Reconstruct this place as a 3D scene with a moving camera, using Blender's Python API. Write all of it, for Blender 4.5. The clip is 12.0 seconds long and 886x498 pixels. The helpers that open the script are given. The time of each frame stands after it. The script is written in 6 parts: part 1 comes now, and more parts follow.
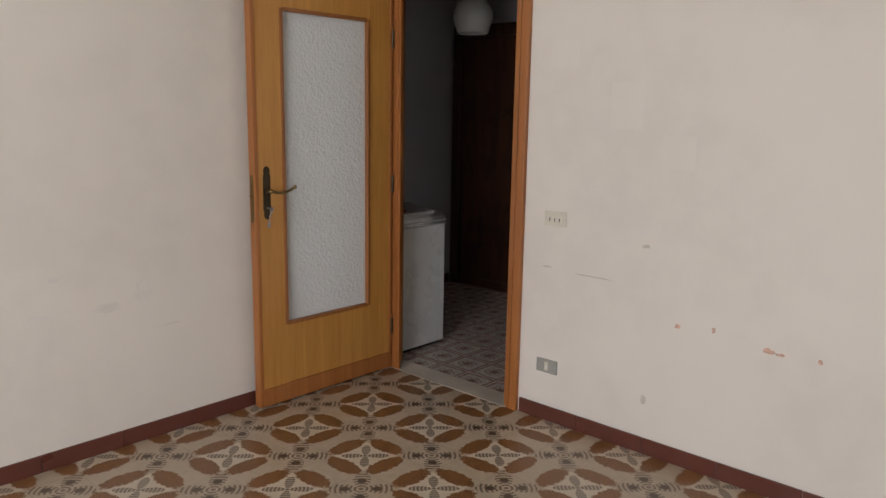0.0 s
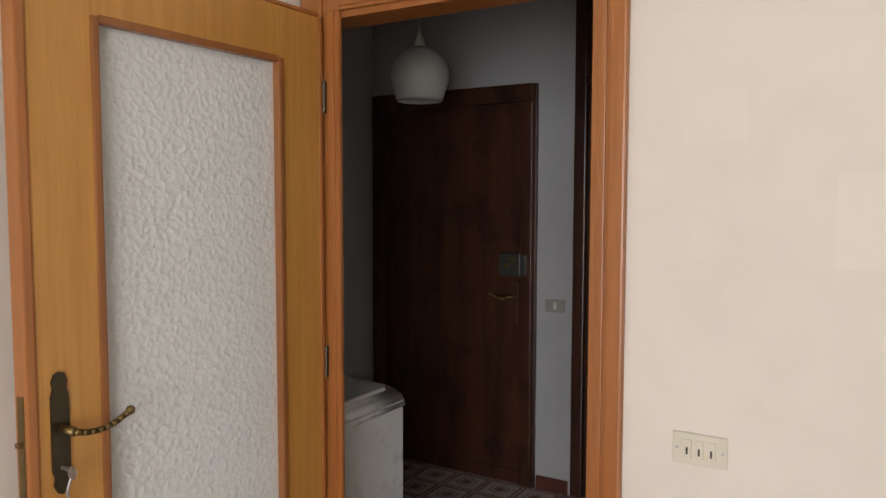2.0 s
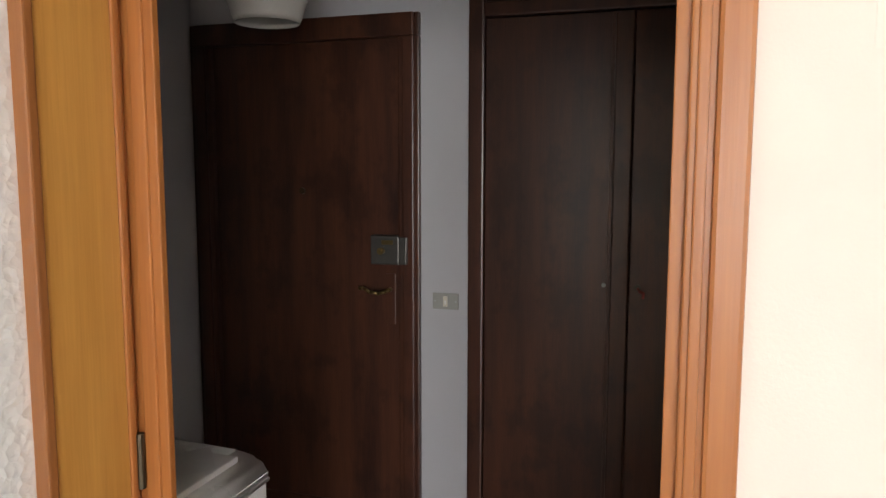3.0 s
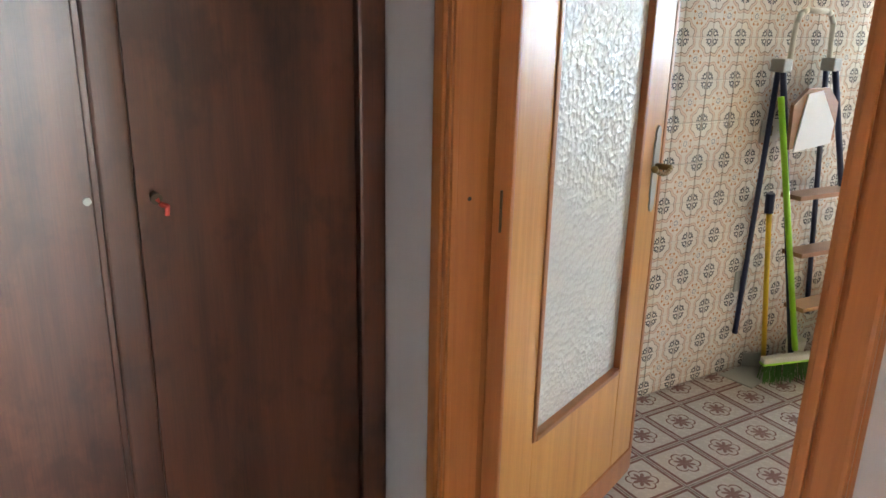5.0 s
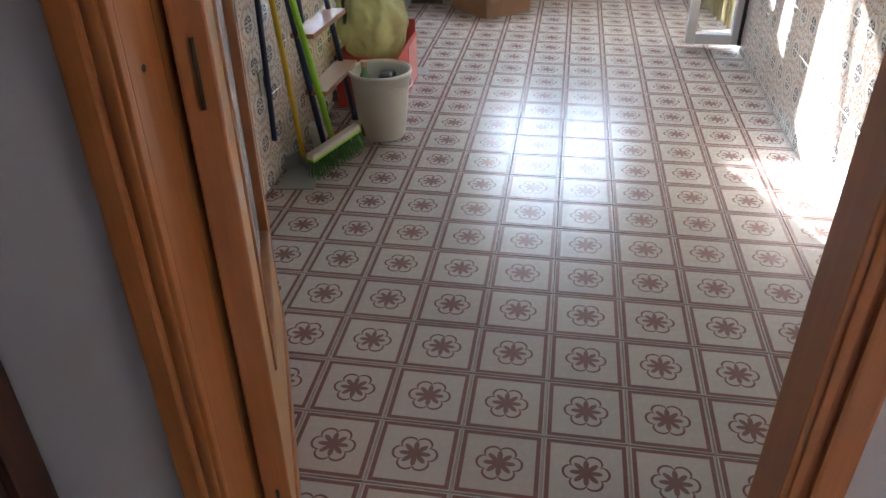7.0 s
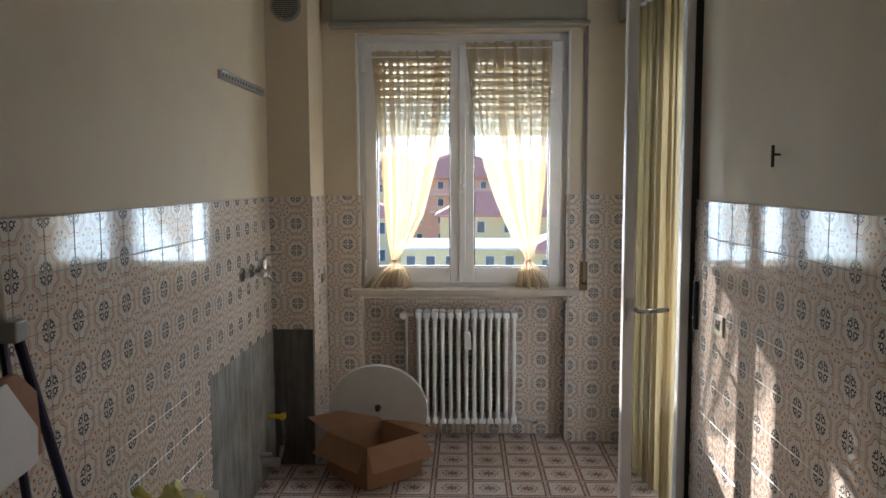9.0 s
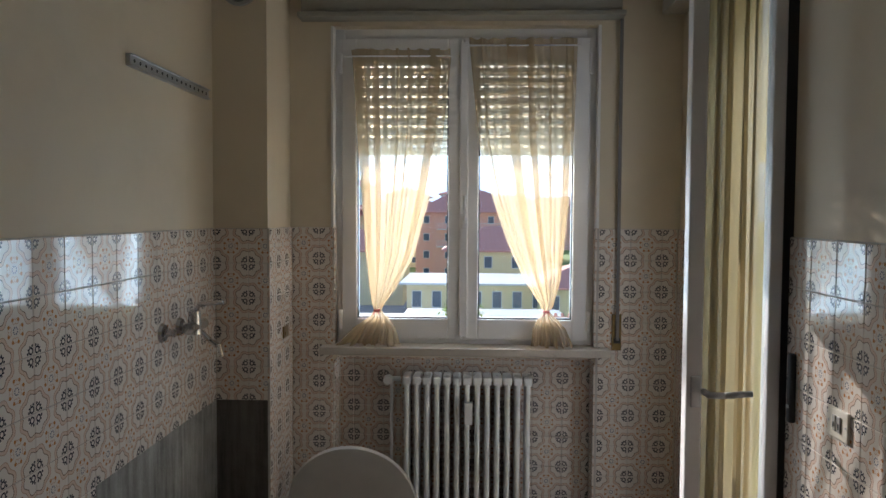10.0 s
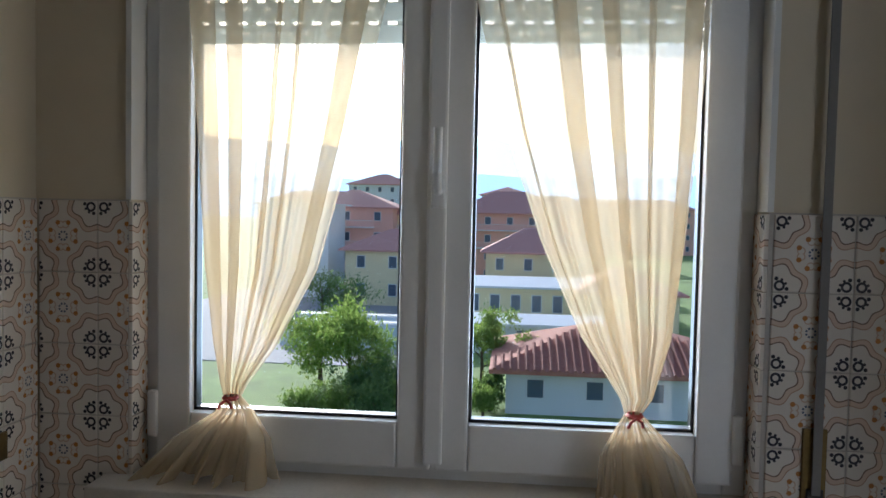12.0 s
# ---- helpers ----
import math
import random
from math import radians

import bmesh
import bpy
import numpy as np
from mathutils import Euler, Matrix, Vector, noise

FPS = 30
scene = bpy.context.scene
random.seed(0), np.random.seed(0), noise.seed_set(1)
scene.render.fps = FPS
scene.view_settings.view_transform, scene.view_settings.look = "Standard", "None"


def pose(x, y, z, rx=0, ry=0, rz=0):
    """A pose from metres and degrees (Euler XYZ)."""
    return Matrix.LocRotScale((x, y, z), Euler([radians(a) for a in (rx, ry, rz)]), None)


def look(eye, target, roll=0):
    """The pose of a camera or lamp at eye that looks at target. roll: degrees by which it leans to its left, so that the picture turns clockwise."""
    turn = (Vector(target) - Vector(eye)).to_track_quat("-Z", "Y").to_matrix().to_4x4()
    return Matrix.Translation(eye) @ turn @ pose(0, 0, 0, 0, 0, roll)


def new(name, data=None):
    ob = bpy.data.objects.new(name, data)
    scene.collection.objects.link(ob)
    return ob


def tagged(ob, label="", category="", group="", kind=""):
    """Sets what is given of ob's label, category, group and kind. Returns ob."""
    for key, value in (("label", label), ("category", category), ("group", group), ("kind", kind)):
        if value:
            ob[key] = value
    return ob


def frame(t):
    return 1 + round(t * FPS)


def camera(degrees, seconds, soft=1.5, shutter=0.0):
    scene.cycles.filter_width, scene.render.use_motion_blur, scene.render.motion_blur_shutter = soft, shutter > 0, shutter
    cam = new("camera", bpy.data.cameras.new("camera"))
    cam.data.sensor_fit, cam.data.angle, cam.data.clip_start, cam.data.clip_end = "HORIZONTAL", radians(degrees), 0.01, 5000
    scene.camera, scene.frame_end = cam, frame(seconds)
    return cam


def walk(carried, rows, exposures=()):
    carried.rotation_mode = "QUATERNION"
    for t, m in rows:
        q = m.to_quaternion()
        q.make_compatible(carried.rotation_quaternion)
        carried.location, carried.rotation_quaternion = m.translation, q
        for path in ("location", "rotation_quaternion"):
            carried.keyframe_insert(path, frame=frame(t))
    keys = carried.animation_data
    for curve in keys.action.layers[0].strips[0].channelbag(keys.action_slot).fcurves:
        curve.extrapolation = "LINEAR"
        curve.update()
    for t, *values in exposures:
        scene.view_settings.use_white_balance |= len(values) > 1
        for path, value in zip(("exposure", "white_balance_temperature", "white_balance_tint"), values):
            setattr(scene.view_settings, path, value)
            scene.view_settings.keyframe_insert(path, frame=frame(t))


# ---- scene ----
cam = camera(61.2, 12.0)
EXPOSURES = [(0.0, -0.05, 6550, 13), (0.7, 0.0, 6650, 13), (1.5, 0.35, 6750, 13), (2.7, 0.75, 6850, 13), (4.3, 3.35, 6600, 12), (4.6, 3.55, 6500, 11), (5.0, 3.85, 6200, 8), (5.5, 4.0, 6000, 8),
             (6.0, 3.7, 5800, 11), (7.0, 3.1, 5700, 12), (7.7, 2.55, 6000, 12), (9.3, 1.25, 6400, 17), (10.5, 0.85, 6100, 16), (11.5, 0.6, 5900, 15), (12.0, 0.3, 5700, 14)]
PATH = [
    (0, (-0.068, 0.041, 1.453), (-1.393, 1.493, 1.086), 1.0),
    (0.5, (-0.405, 0.239, 1.475), (-1.688, 1.761, 1.276), 0.5),
    (1, (-0.815, 0.52, 1.536), (-2.05, 2.084, 1.375), -0.0),
    (1.5, (-1.191, 0.88, 1.535), (-2.367, 2.492, 1.4), 0.1),
    (2, (-1.595, 1.204, 1.525), (-2.646, 2.9, 1.389), 0.1),
    (2.5, (-1.929, 1.561, 1.501), (-2.789, 3.358, 1.335), 0.0),
    (2.7, (-2.044, 1.702, 1.513), (-2.811, 3.54, 1.331), -0.0),
    (4.3, (-2.649, 2.745, 1.506), (-2.322, 4.669, 1.069), 0.8),
    (4.5, (-2.64, 2.845, 1.476), (-2.135, 4.724, 1.012), 0.8),
    (5, (-2.629, 3.15, 1.438), (-1.642, 4.784, 0.842), 1.3),
    (5.5, (-2.581, 3.407, 1.378), (-1.228, 4.685, 0.646), 1.0),
    (6, (-2.534, 3.61, 1.385), (-0.966, 4.47, 0.491), 1.4),
    (6.5, (-2.548, 3.834, 1.337), (-0.897, 4.319, 0.316), 1.1),
    (7, (-2.575, 3.945, 1.355), (-0.906, 4.222, 0.289), -0.7),
    (7.5, (-2.463, 3.984, 1.459), (-0.665, 4.149, 0.598), 0.3),
    (7.7, (-2.375, 3.989, 1.496), (-0.528, 4.122, 0.742), 0.5),
    (9.3, (-1.105, 3.92, 1.63), (0.89, 3.995, 1.508), -0.1),
    (9.5, (-0.913, 3.906, 1.632), (1.082, 3.991, 1.529), 0.1),
    (10, (-0.445, 3.919, 1.597), (1.552, 3.999, 1.506), 0.3),
    (10.5, (0.102, 3.905, 1.57), (2.099, 3.986, 1.477), 0.4),
    (11, (0.581, 3.896, 1.559), (2.577, 3.982, 1.469), 0.7),
    (11.5, (1.145, 3.772, 1.541), (3.134, 3.964, 1.463), 0.5),
    (12, (1.689, 3.808, 1.517), (3.678, 3.996, 1.427), 1.2),
]
walk(cam, [(t, look(eye, target, roll)) for t, eye, target, roll in PATH], EXPOSURES)

# ---- light ----
SUN_DIR = Vector((1.0, 0.42, 0.385)).normalized()
world = bpy.data.worlds.new("sky")
scene.world = world
world.use_nodes = True
wn = world.node_tree.nodes
sky = wn.new("ShaderNodeTexSky")
sky.sky_type = "NISHITA"
sky.sun_disc = False
sky.sun_elevation = math.asin(SUN_DIR.z)
sky.sun_rotation = math.atan2(SUN_DIR.x, SUN_DIR.y)
sky.dust_density = 2.5
world.node_tree.links.new(sky.outputs[0], wn["Background"].inputs[0])
wn["Background"].inputs[1].default_value = 0.15

sun = new("sun", bpy.data.lights.new("sun", "SUN"))
sun.data.energy, sun.data.angle, sun.data.color = 5.0, radians(0.5), (1.0, 0.94, 0.85)
sun.matrix_world = look(SUN_DIR * 30, (0, 0, 0))


def sky_lamp(name, at, target, sx, sy, watts, colour):
    """Skylight that falls in through an opening."""
    ob = new(name, bpy.data.lights.new(name, "AREA"))
    ob.data.shape, ob.data.size, ob.data.size_y = "RECTANGLE", sx, sy
    ob.data.energy, ob.data.color = watts, colour
    ob.matrix_world = look(at, target)
    return ob


sky_lamp("room_window_light", (-0.6, -2.36, 1.35), (-1.4, 2.0, 0.3), 2.2, 2.0, 102, (0.93, 0.96, 1.0))
sky_lamp("kitchen_window_light", (3.45, 3.97, 1.5), (0.0, 3.97, 1.2), 1.1, 0.8, 13, (0.68, 0.84, 1.0))
sky_lamp("balcony_door_light", (2.3, 2.7, 1.2), (2.3, 5.0, 0.9), 0.7, 2.0, 7, (0.88, 0.94, 1.0))


# ---- materials ----
class Nodes:
    """Builds the arithmetic of a material."""

    def __init__(self, name):
        self.mat = bpy.data.materials.new(name)
        self.mat.use_nodes = True
        self.tree = self.mat.node_tree
        self.bsdf = self.tree.nodes["Principled BSDF"]

    def add(self, kind, **props):
        n = self.tree.nodes.new(kind)
        for k, v in props.items():
            setattr(n, k, v)
        return n

    def plug(self, value, socket):
        if isinstance(value, bpy.types.NodeSocket):
            self.tree.links.new(value, socket)
        else:
            socket.default_value = value

    def m(self, op, a, b=0.0, c=0.0):
        n = self.add("ShaderNodeMath", operation=op)
        for i, v in enumerate((a, b, c)):
            self.plug(v, n.inputs[i])
        return n.outputs[0]

    def coords(self, kind="Object"):
        return self.add("ShaderNodeTexCoord").outputs[kind]

    def scaled(self, vec, s):
        n = self.add("ShaderNodeMapping")
        self.plug(vec, n.inputs["Vector"])
        n.inputs["Scale"].default_value = s if isinstance(s, tuple) else (s, s, s)
        return n.outputs[0]

    def noise(self, vec, scale, detail=4.0, rough=0.55):
        n = self.add("ShaderNodeTexNoise")
        self.plug(vec, n.inputs["Vector"])
        n.inputs["Scale"].default_value, n.inputs["Detail"].default_value, n.inputs["Roughness"].default_value = scale, detail, rough
        return n.outputs["Fac"]

    def ramp(self, fac, stops):
        n = self.add("ShaderNodeValToRGB")
        self.plug(fac, n.inputs[0])
        e = n.color_ramp.elements
        while len(e) < len(stops):
            e.new(0.5)
        for el, (p, c) in zip(e, stops):
            el.position, el.color = p, (*c, 1.0) if len(c) == 3 else c
        return n.outputs[0]

    def mix(self, fac, a, b, mode="MIX"):
        n = self.add("ShaderNodeMix", data_type="RGBA", blend_type=mode)
        self.plug(fac, n.inputs[0])
        for v, s in ((a, n.inputs[6]), (b, n.inputs[7])):
            self.plug((*v, 1.0) if isinstance(v, tuple) and len(v) == 3 else v, s)
        return n.outputs[2]

    def band(self, v, centre, half, soft):
        """1 where v is within half of centre, fading over soft."""
        d = self.m("ABSOLUTE", self.m("SUBTRACT", v, centre))
        n = self.add("ShaderNodeMapRange")
        n.clamp = True
        self.plug(d, n.inputs[0])
        n.inputs[1].default_value, n.inputs[2].default_value = half, half + soft
        n.inputs[3].default_value, n.inputs[4].default_value = 1.0, 0.0
        return n.outputs[0]

    def below(self, v, edge, soft):
        n = self.add("ShaderNodeMapRange")
        n.clamp = True
        self.plug(v, n.inputs[0])
        n.inputs[1].default_value, n.inputs[2].default_value = edge, edge + soft
        n.inputs[3].default_value, n.inputs[4].default_value = 1.0, 0.0
        return n.outputs[0]

    def bump(self, height, strength=0.2, distance=0.01):
        n = self.add("ShaderNodeBump")
        n.inputs["Strength"].default_value, n.inputs["Distance"].default_value = strength, distance
        self.plug(height, n.inputs["Height"])
        self.plug(n.outputs[0], self.bsdf.inputs["Normal"])

    def finish(self, colour, rough=0.5, metal=0.0, spec=0.5):
        self.plug((*colour, 1.0) if isinstance(colour, tuple) and len(colour) == 3 else colour, self.bsdf.inputs["Base Color"])
        self.plug(rough, self.bsdf.inputs["Roughness"])
        self.bsdf.inputs["Metallic"].default_value = metal
        self.bsdf.inputs["Specular IOR Level"].default_value = spec
        return self.mat

    def xyz(self, vec):
        n = self.add("ShaderNodeSeparateXYZ")
        self.plug(vec, n.inputs[0])
        return n.outputs


def plain(name, colour, rough=0.5, metal=0.0, vary=0.12, scale=9.0, bump=0.05, fine=140.0):
    """A surface of one colour with slight blotches and a fine grain."""
    n = Nodes(name)
    p = n.coords()
    big, small = n.noise(p, scale, 5), n.noise(p, fine, 3)
    k = n.m("ADD", n.m("MULTIPLY", big, 0.7), n.m("MULTIPLY", small, 0.3))
    lo, hi = tuple(c * (1 - vary) for c in colour), tuple(min(1, c * (1 + vary)) for c in colour)
    col = n.ramp(k, [(0.3, lo), (0.7, hi)])
    if bump:
        n.bump(small, bump, 0.004)
    return n.finish(col, n.m("ADD", rough - 0.06, n.m("MULTIPLY", big, 0.12)), metal)


def wood(name, dark, light, rough=0.35, grain=(38.0, 38.0, 1.6), coat=0.15, blotch=0.0):
    n = Nodes(name)
    p = n.coords()
    streak = n.noise(n.scaled(p, grain), 1.0, 6, 0.6)
    fine = n.noise(n.scaled(p, (260.0, 260.0, 9.0)), 1.0, 3)
    wide = n.noise(n.scaled(p, (6.0, 6.0, 0.8)), 1.0, 3)
    k = n.m("ADD", n.m("MULTIPLY", streak, 0.5), n.m("ADD", n.m("MULTIPLY", fine, 0.2), n.m("MULTIPLY", wide, 0.3)))
    col = n.ramp(k, [(0.32, dark), (0.68, light)])
    if blotch:
        stain = n.noise(n.scaled(p, (5.0, 5.0, 3.2)), 1.0, 5, 0.65)
        col = n.mix(n.m("MULTIPLY", n.below(stain, 0.40, 0.09), blotch), col, tuple(c * 0.45 for c in dark))
    n.bump(fine, 0.12, 0.002)
    n.bsdf.inputs["Coat Weight"].default_value = coat
    n.bsdf.inputs["Coat Roughness"].default_value = 0.25
    return n.finish(col, rough)


def wall_paint(name, colour, stain):
    n = Nodes(name)
    p = n.coords()
    big, mid, small = n.noise(p, 1.3, 4), n.noise(p, 7.0, 5), n.noise(p, 220.0, 3)
    base = n.ramp(big, [(0.3, tuple(c * 0.95 for c in colour)), (0.7, colour)])
    dirt = n.m("MULTIPLY", n.m("MULTIPLY", n.below(mid, 0.42, 0.2), n.below(big, 0.46, 0.1)), 0.08)
    col = n.mix(dirt, base, stain)
    n.bump(small, 0.12, 0.003)
    return n.finish(col, 0.75, spec=0.25)


def floor_tile_paint():
    n = Nodes("kitchen floor tile")
    p = n.xyz(n.coords())
    x, y = n.m("ABSOLUTE", p[0]), n.m("ABSOLUTE", p[1])
    edge = n.m("MAXIMUM", x, y)
    r = n.m("SQRT", n.m("ADD", n.m("MULTIPLY", x, x), n.m("MULTIPLY", y, y)))
    ang = n.m("ARCTAN2", p[1], p[0])
    lobe = n.m("ABSOLUTE", n.m("COSINE", n.m("MULTIPLY", n.m("ADD", ang, math.pi / 2), 3.0)))
    rim = n.m("ADD", 0.036, n.m("MULTIPLY", n.m("SQRT", lobe), 0.017))
    ring = n.band(n.m("SUBTRACT", r, rim), 0.0, 0.0022, 0.0016)
    ray = n.m("ABSOLUTE", n.m("COSINE", n.m("MULTIPLY", ang, 4.0)))
    star = n.below(n.m("SUBTRACT", r, n.m("ADD", 0.014, n.m("MULTIPLY", n.m("POWER", ray, 1.2), 0.022))), 0.0, 0.003)
    star2 = n.m("MULTIPLY", star, 0.85)
    border = n.m("MULTIPLY", n.band(edge, 0.0885, 0.0045, 0.0015), 0.9)
    line = n.m("MULTIPLY", n.band(edge, 0.0985, 0.001, 0.001), 0.35)
    ink = n.m("MAXIMUM", n.m("MAXIMUM", n.m("MULTIPLY", ring, 0.95), star2), n.m("MAXIMUM", border, line))
    worn = n.noise(n.coords(), 60.0, 4)
    ink = n.m("MULTIPLY", ink, n.m("ADD", 0.68, n.m("MULTIPLY", worn, 0.5)))
    rnd = n.add("ShaderNodeObjectInfo").outputs["Random"]
    ground = n.mix(rnd, (0.50, 0.44, 0.39), (0.56, 0.50, 0.45))
    speck = n.noise(n.coords(), 300.0, 2)
    ground = n.mix(n.m("MULTIPLY", speck, 0.25), ground, (0.36, 0.30, 0.26))
    col = n.mix(ink, ground, (0.15, 0.040, 0.030))
    n.bump(n.m("ADD", n.noise(n.coords(), 26.0, 2), n.m("MULTIPLY", speck, 0.25)), 0.10, 0.003)
    return n.finish(col, n.m("ADD", 0.22, n.m("MULTIPLY", worn, 0.10)), spec=0.2)


def wall_tile_paint():
    n = Nodes("decorated wall tile")
    p = n.xyz(n.coords())
    u, v = n.m("ABSOLUTE", p[0]), n.m("ABSOLUTE", p[2])

    def dist(a, b):
        dx, dy = n.m("SUBTRACT", u, a), n.m("SUBTRACT", v, b)
        return n.m("SQRT", n.m("ADD", n.m("MULTIPLY", dx, dx), n.m("MULTIPLY", dy, dy)))

    corner = dist(0.075, 0.075)
    turn = n.m("ARCTAN2", n.m("SUBTRACT", 0.075, v), n.m("SUBTRACT", 0.075, u))
    d = n.m("ADD", corner, n.m("MULTIPLY", n.m("COSINE", n.m("MULTIPLY", turn, 8.0)), 0.0042))
    inner = n.band(d, 0.0545, 0.0009, 0.0009)
    outer = n.m("MULTIPLY", n.band(d, 0.0655, 0.0007, 0.0009), 0.75)
    blush = n.m("MULTIPLY", n.band(d, 0.0600, 0.0035, 0.003), 0.55)
    ring = n.band(dist(0.0612, 0.0612), 0.0080, 0.0020, 0.0007)
    buds = n.m("MAXIMUM", n.below(dist(0.0672, 0.0478), 0.0034, 0.0007), n.below(dist(0.0478, 0.0672), 0.0034, 0.0007))
    tips = n.m("MAXIMUM", n.below(dist(0.0570, 0.0500), 0.0024, 0.0007), n.below(dist(0.0500, 0.0570), 0.0024, 0.0007))
    black = n.m("MAXIMUM", ring, n.m("MAXIMUM", buds, tips))
    heart = dist(0.0, 0.0)
    spin = n.m("ARCTAN2", v, u)
    beads = n.m("COSINE", n.m("MULTIPLY", spin, 8.0))
    heart_ink = n.m("MULTIPLY", n.band(heart, 0.0085, 0.0016, 0.001), n.below(beads, 0.2, 0.3))
    curl = n.m("MAXIMUM", n.below(dist(0.0115, 0.0275), 0.0044, 0.001), n.below(dist(0.0275, 0.0115), 0.0044, 0.001))
    stems = n.m("MAXIMUM", n.band(dist(0.0055, 0.0235), 0.0068, 0.0008, 0.0008), n.band(dist(0.0235, 0.0055), 0.0068, 0.0008, 0.0008))
    rnd = n.add("ShaderNodeObjectInfo").outputs["Random"]
    ground = n.mix(rnd, (0.70, 0.65, 0.58), (0.75, 0.70, 0.63))
    ground = n.mix(n.m("MULTIPLY", n.noise(n.coords(), 30.0, 4), 0.22), ground, (0.52, 0.44, 0.36))
    col = n.mix(blush, ground, (0.62, 0.40, 0.27))
    col = n.mix(outer, col, (0.40, 0.22, 0.14))
    col = n.mix(n.m("MULTIPLY", inner, 0.85), col, (0.15, 0.09, 0.07))
    col = n.mix(n.m("MULTIPLY", stems, 0.55), col, (0.46, 0.22, 0.08))
    col = n.mix(n.m("MULTIPLY", curl, 0.95), col, (0.46, 0.19, 0.05))
    col = n.mix(n.m("MULTIPLY", heart_ink, 0.9), col, (0.05, 0.09, 0.16))
    col = n.mix(n.m("MULTIPLY", black, 0.95), col, (0.025, 0.028, 0.045))
    n.bump(n.noise(n.coords(), 14.0, 2), 0.06, 0.004)
    return n.finish(col, 0.08, spec=0.24)


def room_floor_paint():
    """Brown ornamental tiles, a motif every 0.4 m."""
    n = Nodes("room floor tile")
    pos = n.coords()
    warp = n.noise(pos, 55.0, 3)
    p = n.xyz(pos)

    def cell(v, off):
        f = n.m("FRACT", n.m("DIVIDE", n.m("ADD", v, off), 0.4))
        return n.m("MULTIPLY", n.m("ABSOLUTE", n.m("SUBTRACT", f, 0.5)), 0.4)

    a, b = cell(p[0], 2.9 + 0.4 * 20), cell(p[1], -2.22 + 0.4 * 20)
    jag = n.m("MULTIPLY", n.m("SUBTRACT", warp, 0.5), 0.042)

    def dist(x, y):
        dx, dy = n.m("SUBTRACT", a, x), n.m("SUBTRACT", b, y)
        return n.m("SQRT", n.m("ADD", n.m("MULTIPLY", dx, dx), n.m("MULTIPLY", dy, dy)))

    def lens(x, y, rx, ry):
        dx, dy = n.m("DIVIDE", n.m("SUBTRACT", a, x), rx), n.m("DIVIDE", n.m("SUBTRACT", b, y), ry)
        q = n.m("ADD", n.m("SQRT", n.m("ADD", n.m("MULTIPLY", dx, dx), n.m("MULTIPLY", dy, dy))), n.m("MULTIPLY", jag, 18.0))
        return n.below(q, 0.9, 0.15)

    leaf = n.m("MAXIMUM", lens(0.122, 0.0, 0.045, 0.098), lens(0.0, 0.122, 0.098, 0.045))
    ra = n.m("SQRT", n.m("ADD", n.m("MULTIPLY", a, a), n.m("MULTIPLY", b, b)))
    lobes = n.m("SINE", n.m("MULTIPLY", n.m("ARCTAN2", b, a), 2.0))
    petal = n.m("ADD", n.m("SUBTRACT", ra, n.m("MULTIPLY", n.m("POWER", lobes, 2.2), 0.098)), n.m("MULTIPLY", jag, 0.7))
    wing = n.m("MULTIPLY", n.below(petal, 0.0, 0.004), n.m("ADD", 0.62, n.m("MULTIPLY", n.m("SINE", n.m("MULTIPLY", ra, 420.0)), 0.30)))
    inside = n.below(n.m("MAXIMUM", a, b), 0.085, 0.02)
    c, d = n.m("SUBTRACT", 0.2, a), n.m("SUBTRACT", 0.2, b)
    rc = n.m("SQRT", n.m("ADD", n.m("MULTIPLY", c, c), n.m("MULTIPLY", d, d)))
    lob2 = n.m("ABSOLUTE", n.m("SINE", n.m("MULTIPLY", n.m("ARCTAN2", d, c), 2.0)))
    spray = n.below(n.m("ADD", n.m("SUBTRACT", rc, n.m("MULTIPLY", lob2, 0.125)), n.m("MULTIPLY", jag, 1.6)), 0.0, 0.006)
    vein = n.m("ADD", 0.45, n.m("MULTIPLY", n.m("SINE", n.m("MULTIPLY", rc, 330.0)), 0.5))
    spray = n.m("MULTIPLY", spray, vein)
    knob = n.below(dist(0.155, 0.155), 0.017, 0.004)
    dark = n.m("MAXIMUM", wing, n.m("MAXIMUM", n.m("MULTIPLY", spray, 0.9), knob))
    speck = n.noise(pos, 190.0, 3)
    ground = n.mix(n.noise(pos, 22.0, 4), (0.36, 0.285, 0.205), (0.50, 0.415, 0.315))
    ground = n.mix(n.m("MULTIPLY", inside, 0.7), ground, (0.60, 0.52, 0.41))
    col = n.mix(leaf, ground, n.ramp(speck, [(0.38, (0.085, 0.036, 0.014)), (0.62, (0.33, 0.145, 0.05))]))
    col = n.mix(n.m("MULTIPLY", dark, 0.9), col, (0.065, 0.035, 0.02))
    jx = n.m("FRACT", n.m("DIVIDE", n.m("ADD", p[0], 10.1), 0.2))
    jy = n.m("FRACT", n.m("DIVIDE", n.m("ADD", p[1], 9.98), 0.2))
    joint = n.m("MAXIMUM", n.band(jx, 0.5, 0.003, 0.003), n.band(jy, 0.5, 0.003, 0.003))
    col = n.mix(n.m("MULTIPLY", joint, 0.5), col, (0.16, 0.12, 0.09))
    n.bump(n.m("SUBTRACT", n.m("MULTIPLY", speck, 0.3), joint), 0.12, 0.002)
    return n.finish(col, n.m("ADD", 0.26, n.m("MULTIPLY", speck, 0.12)))


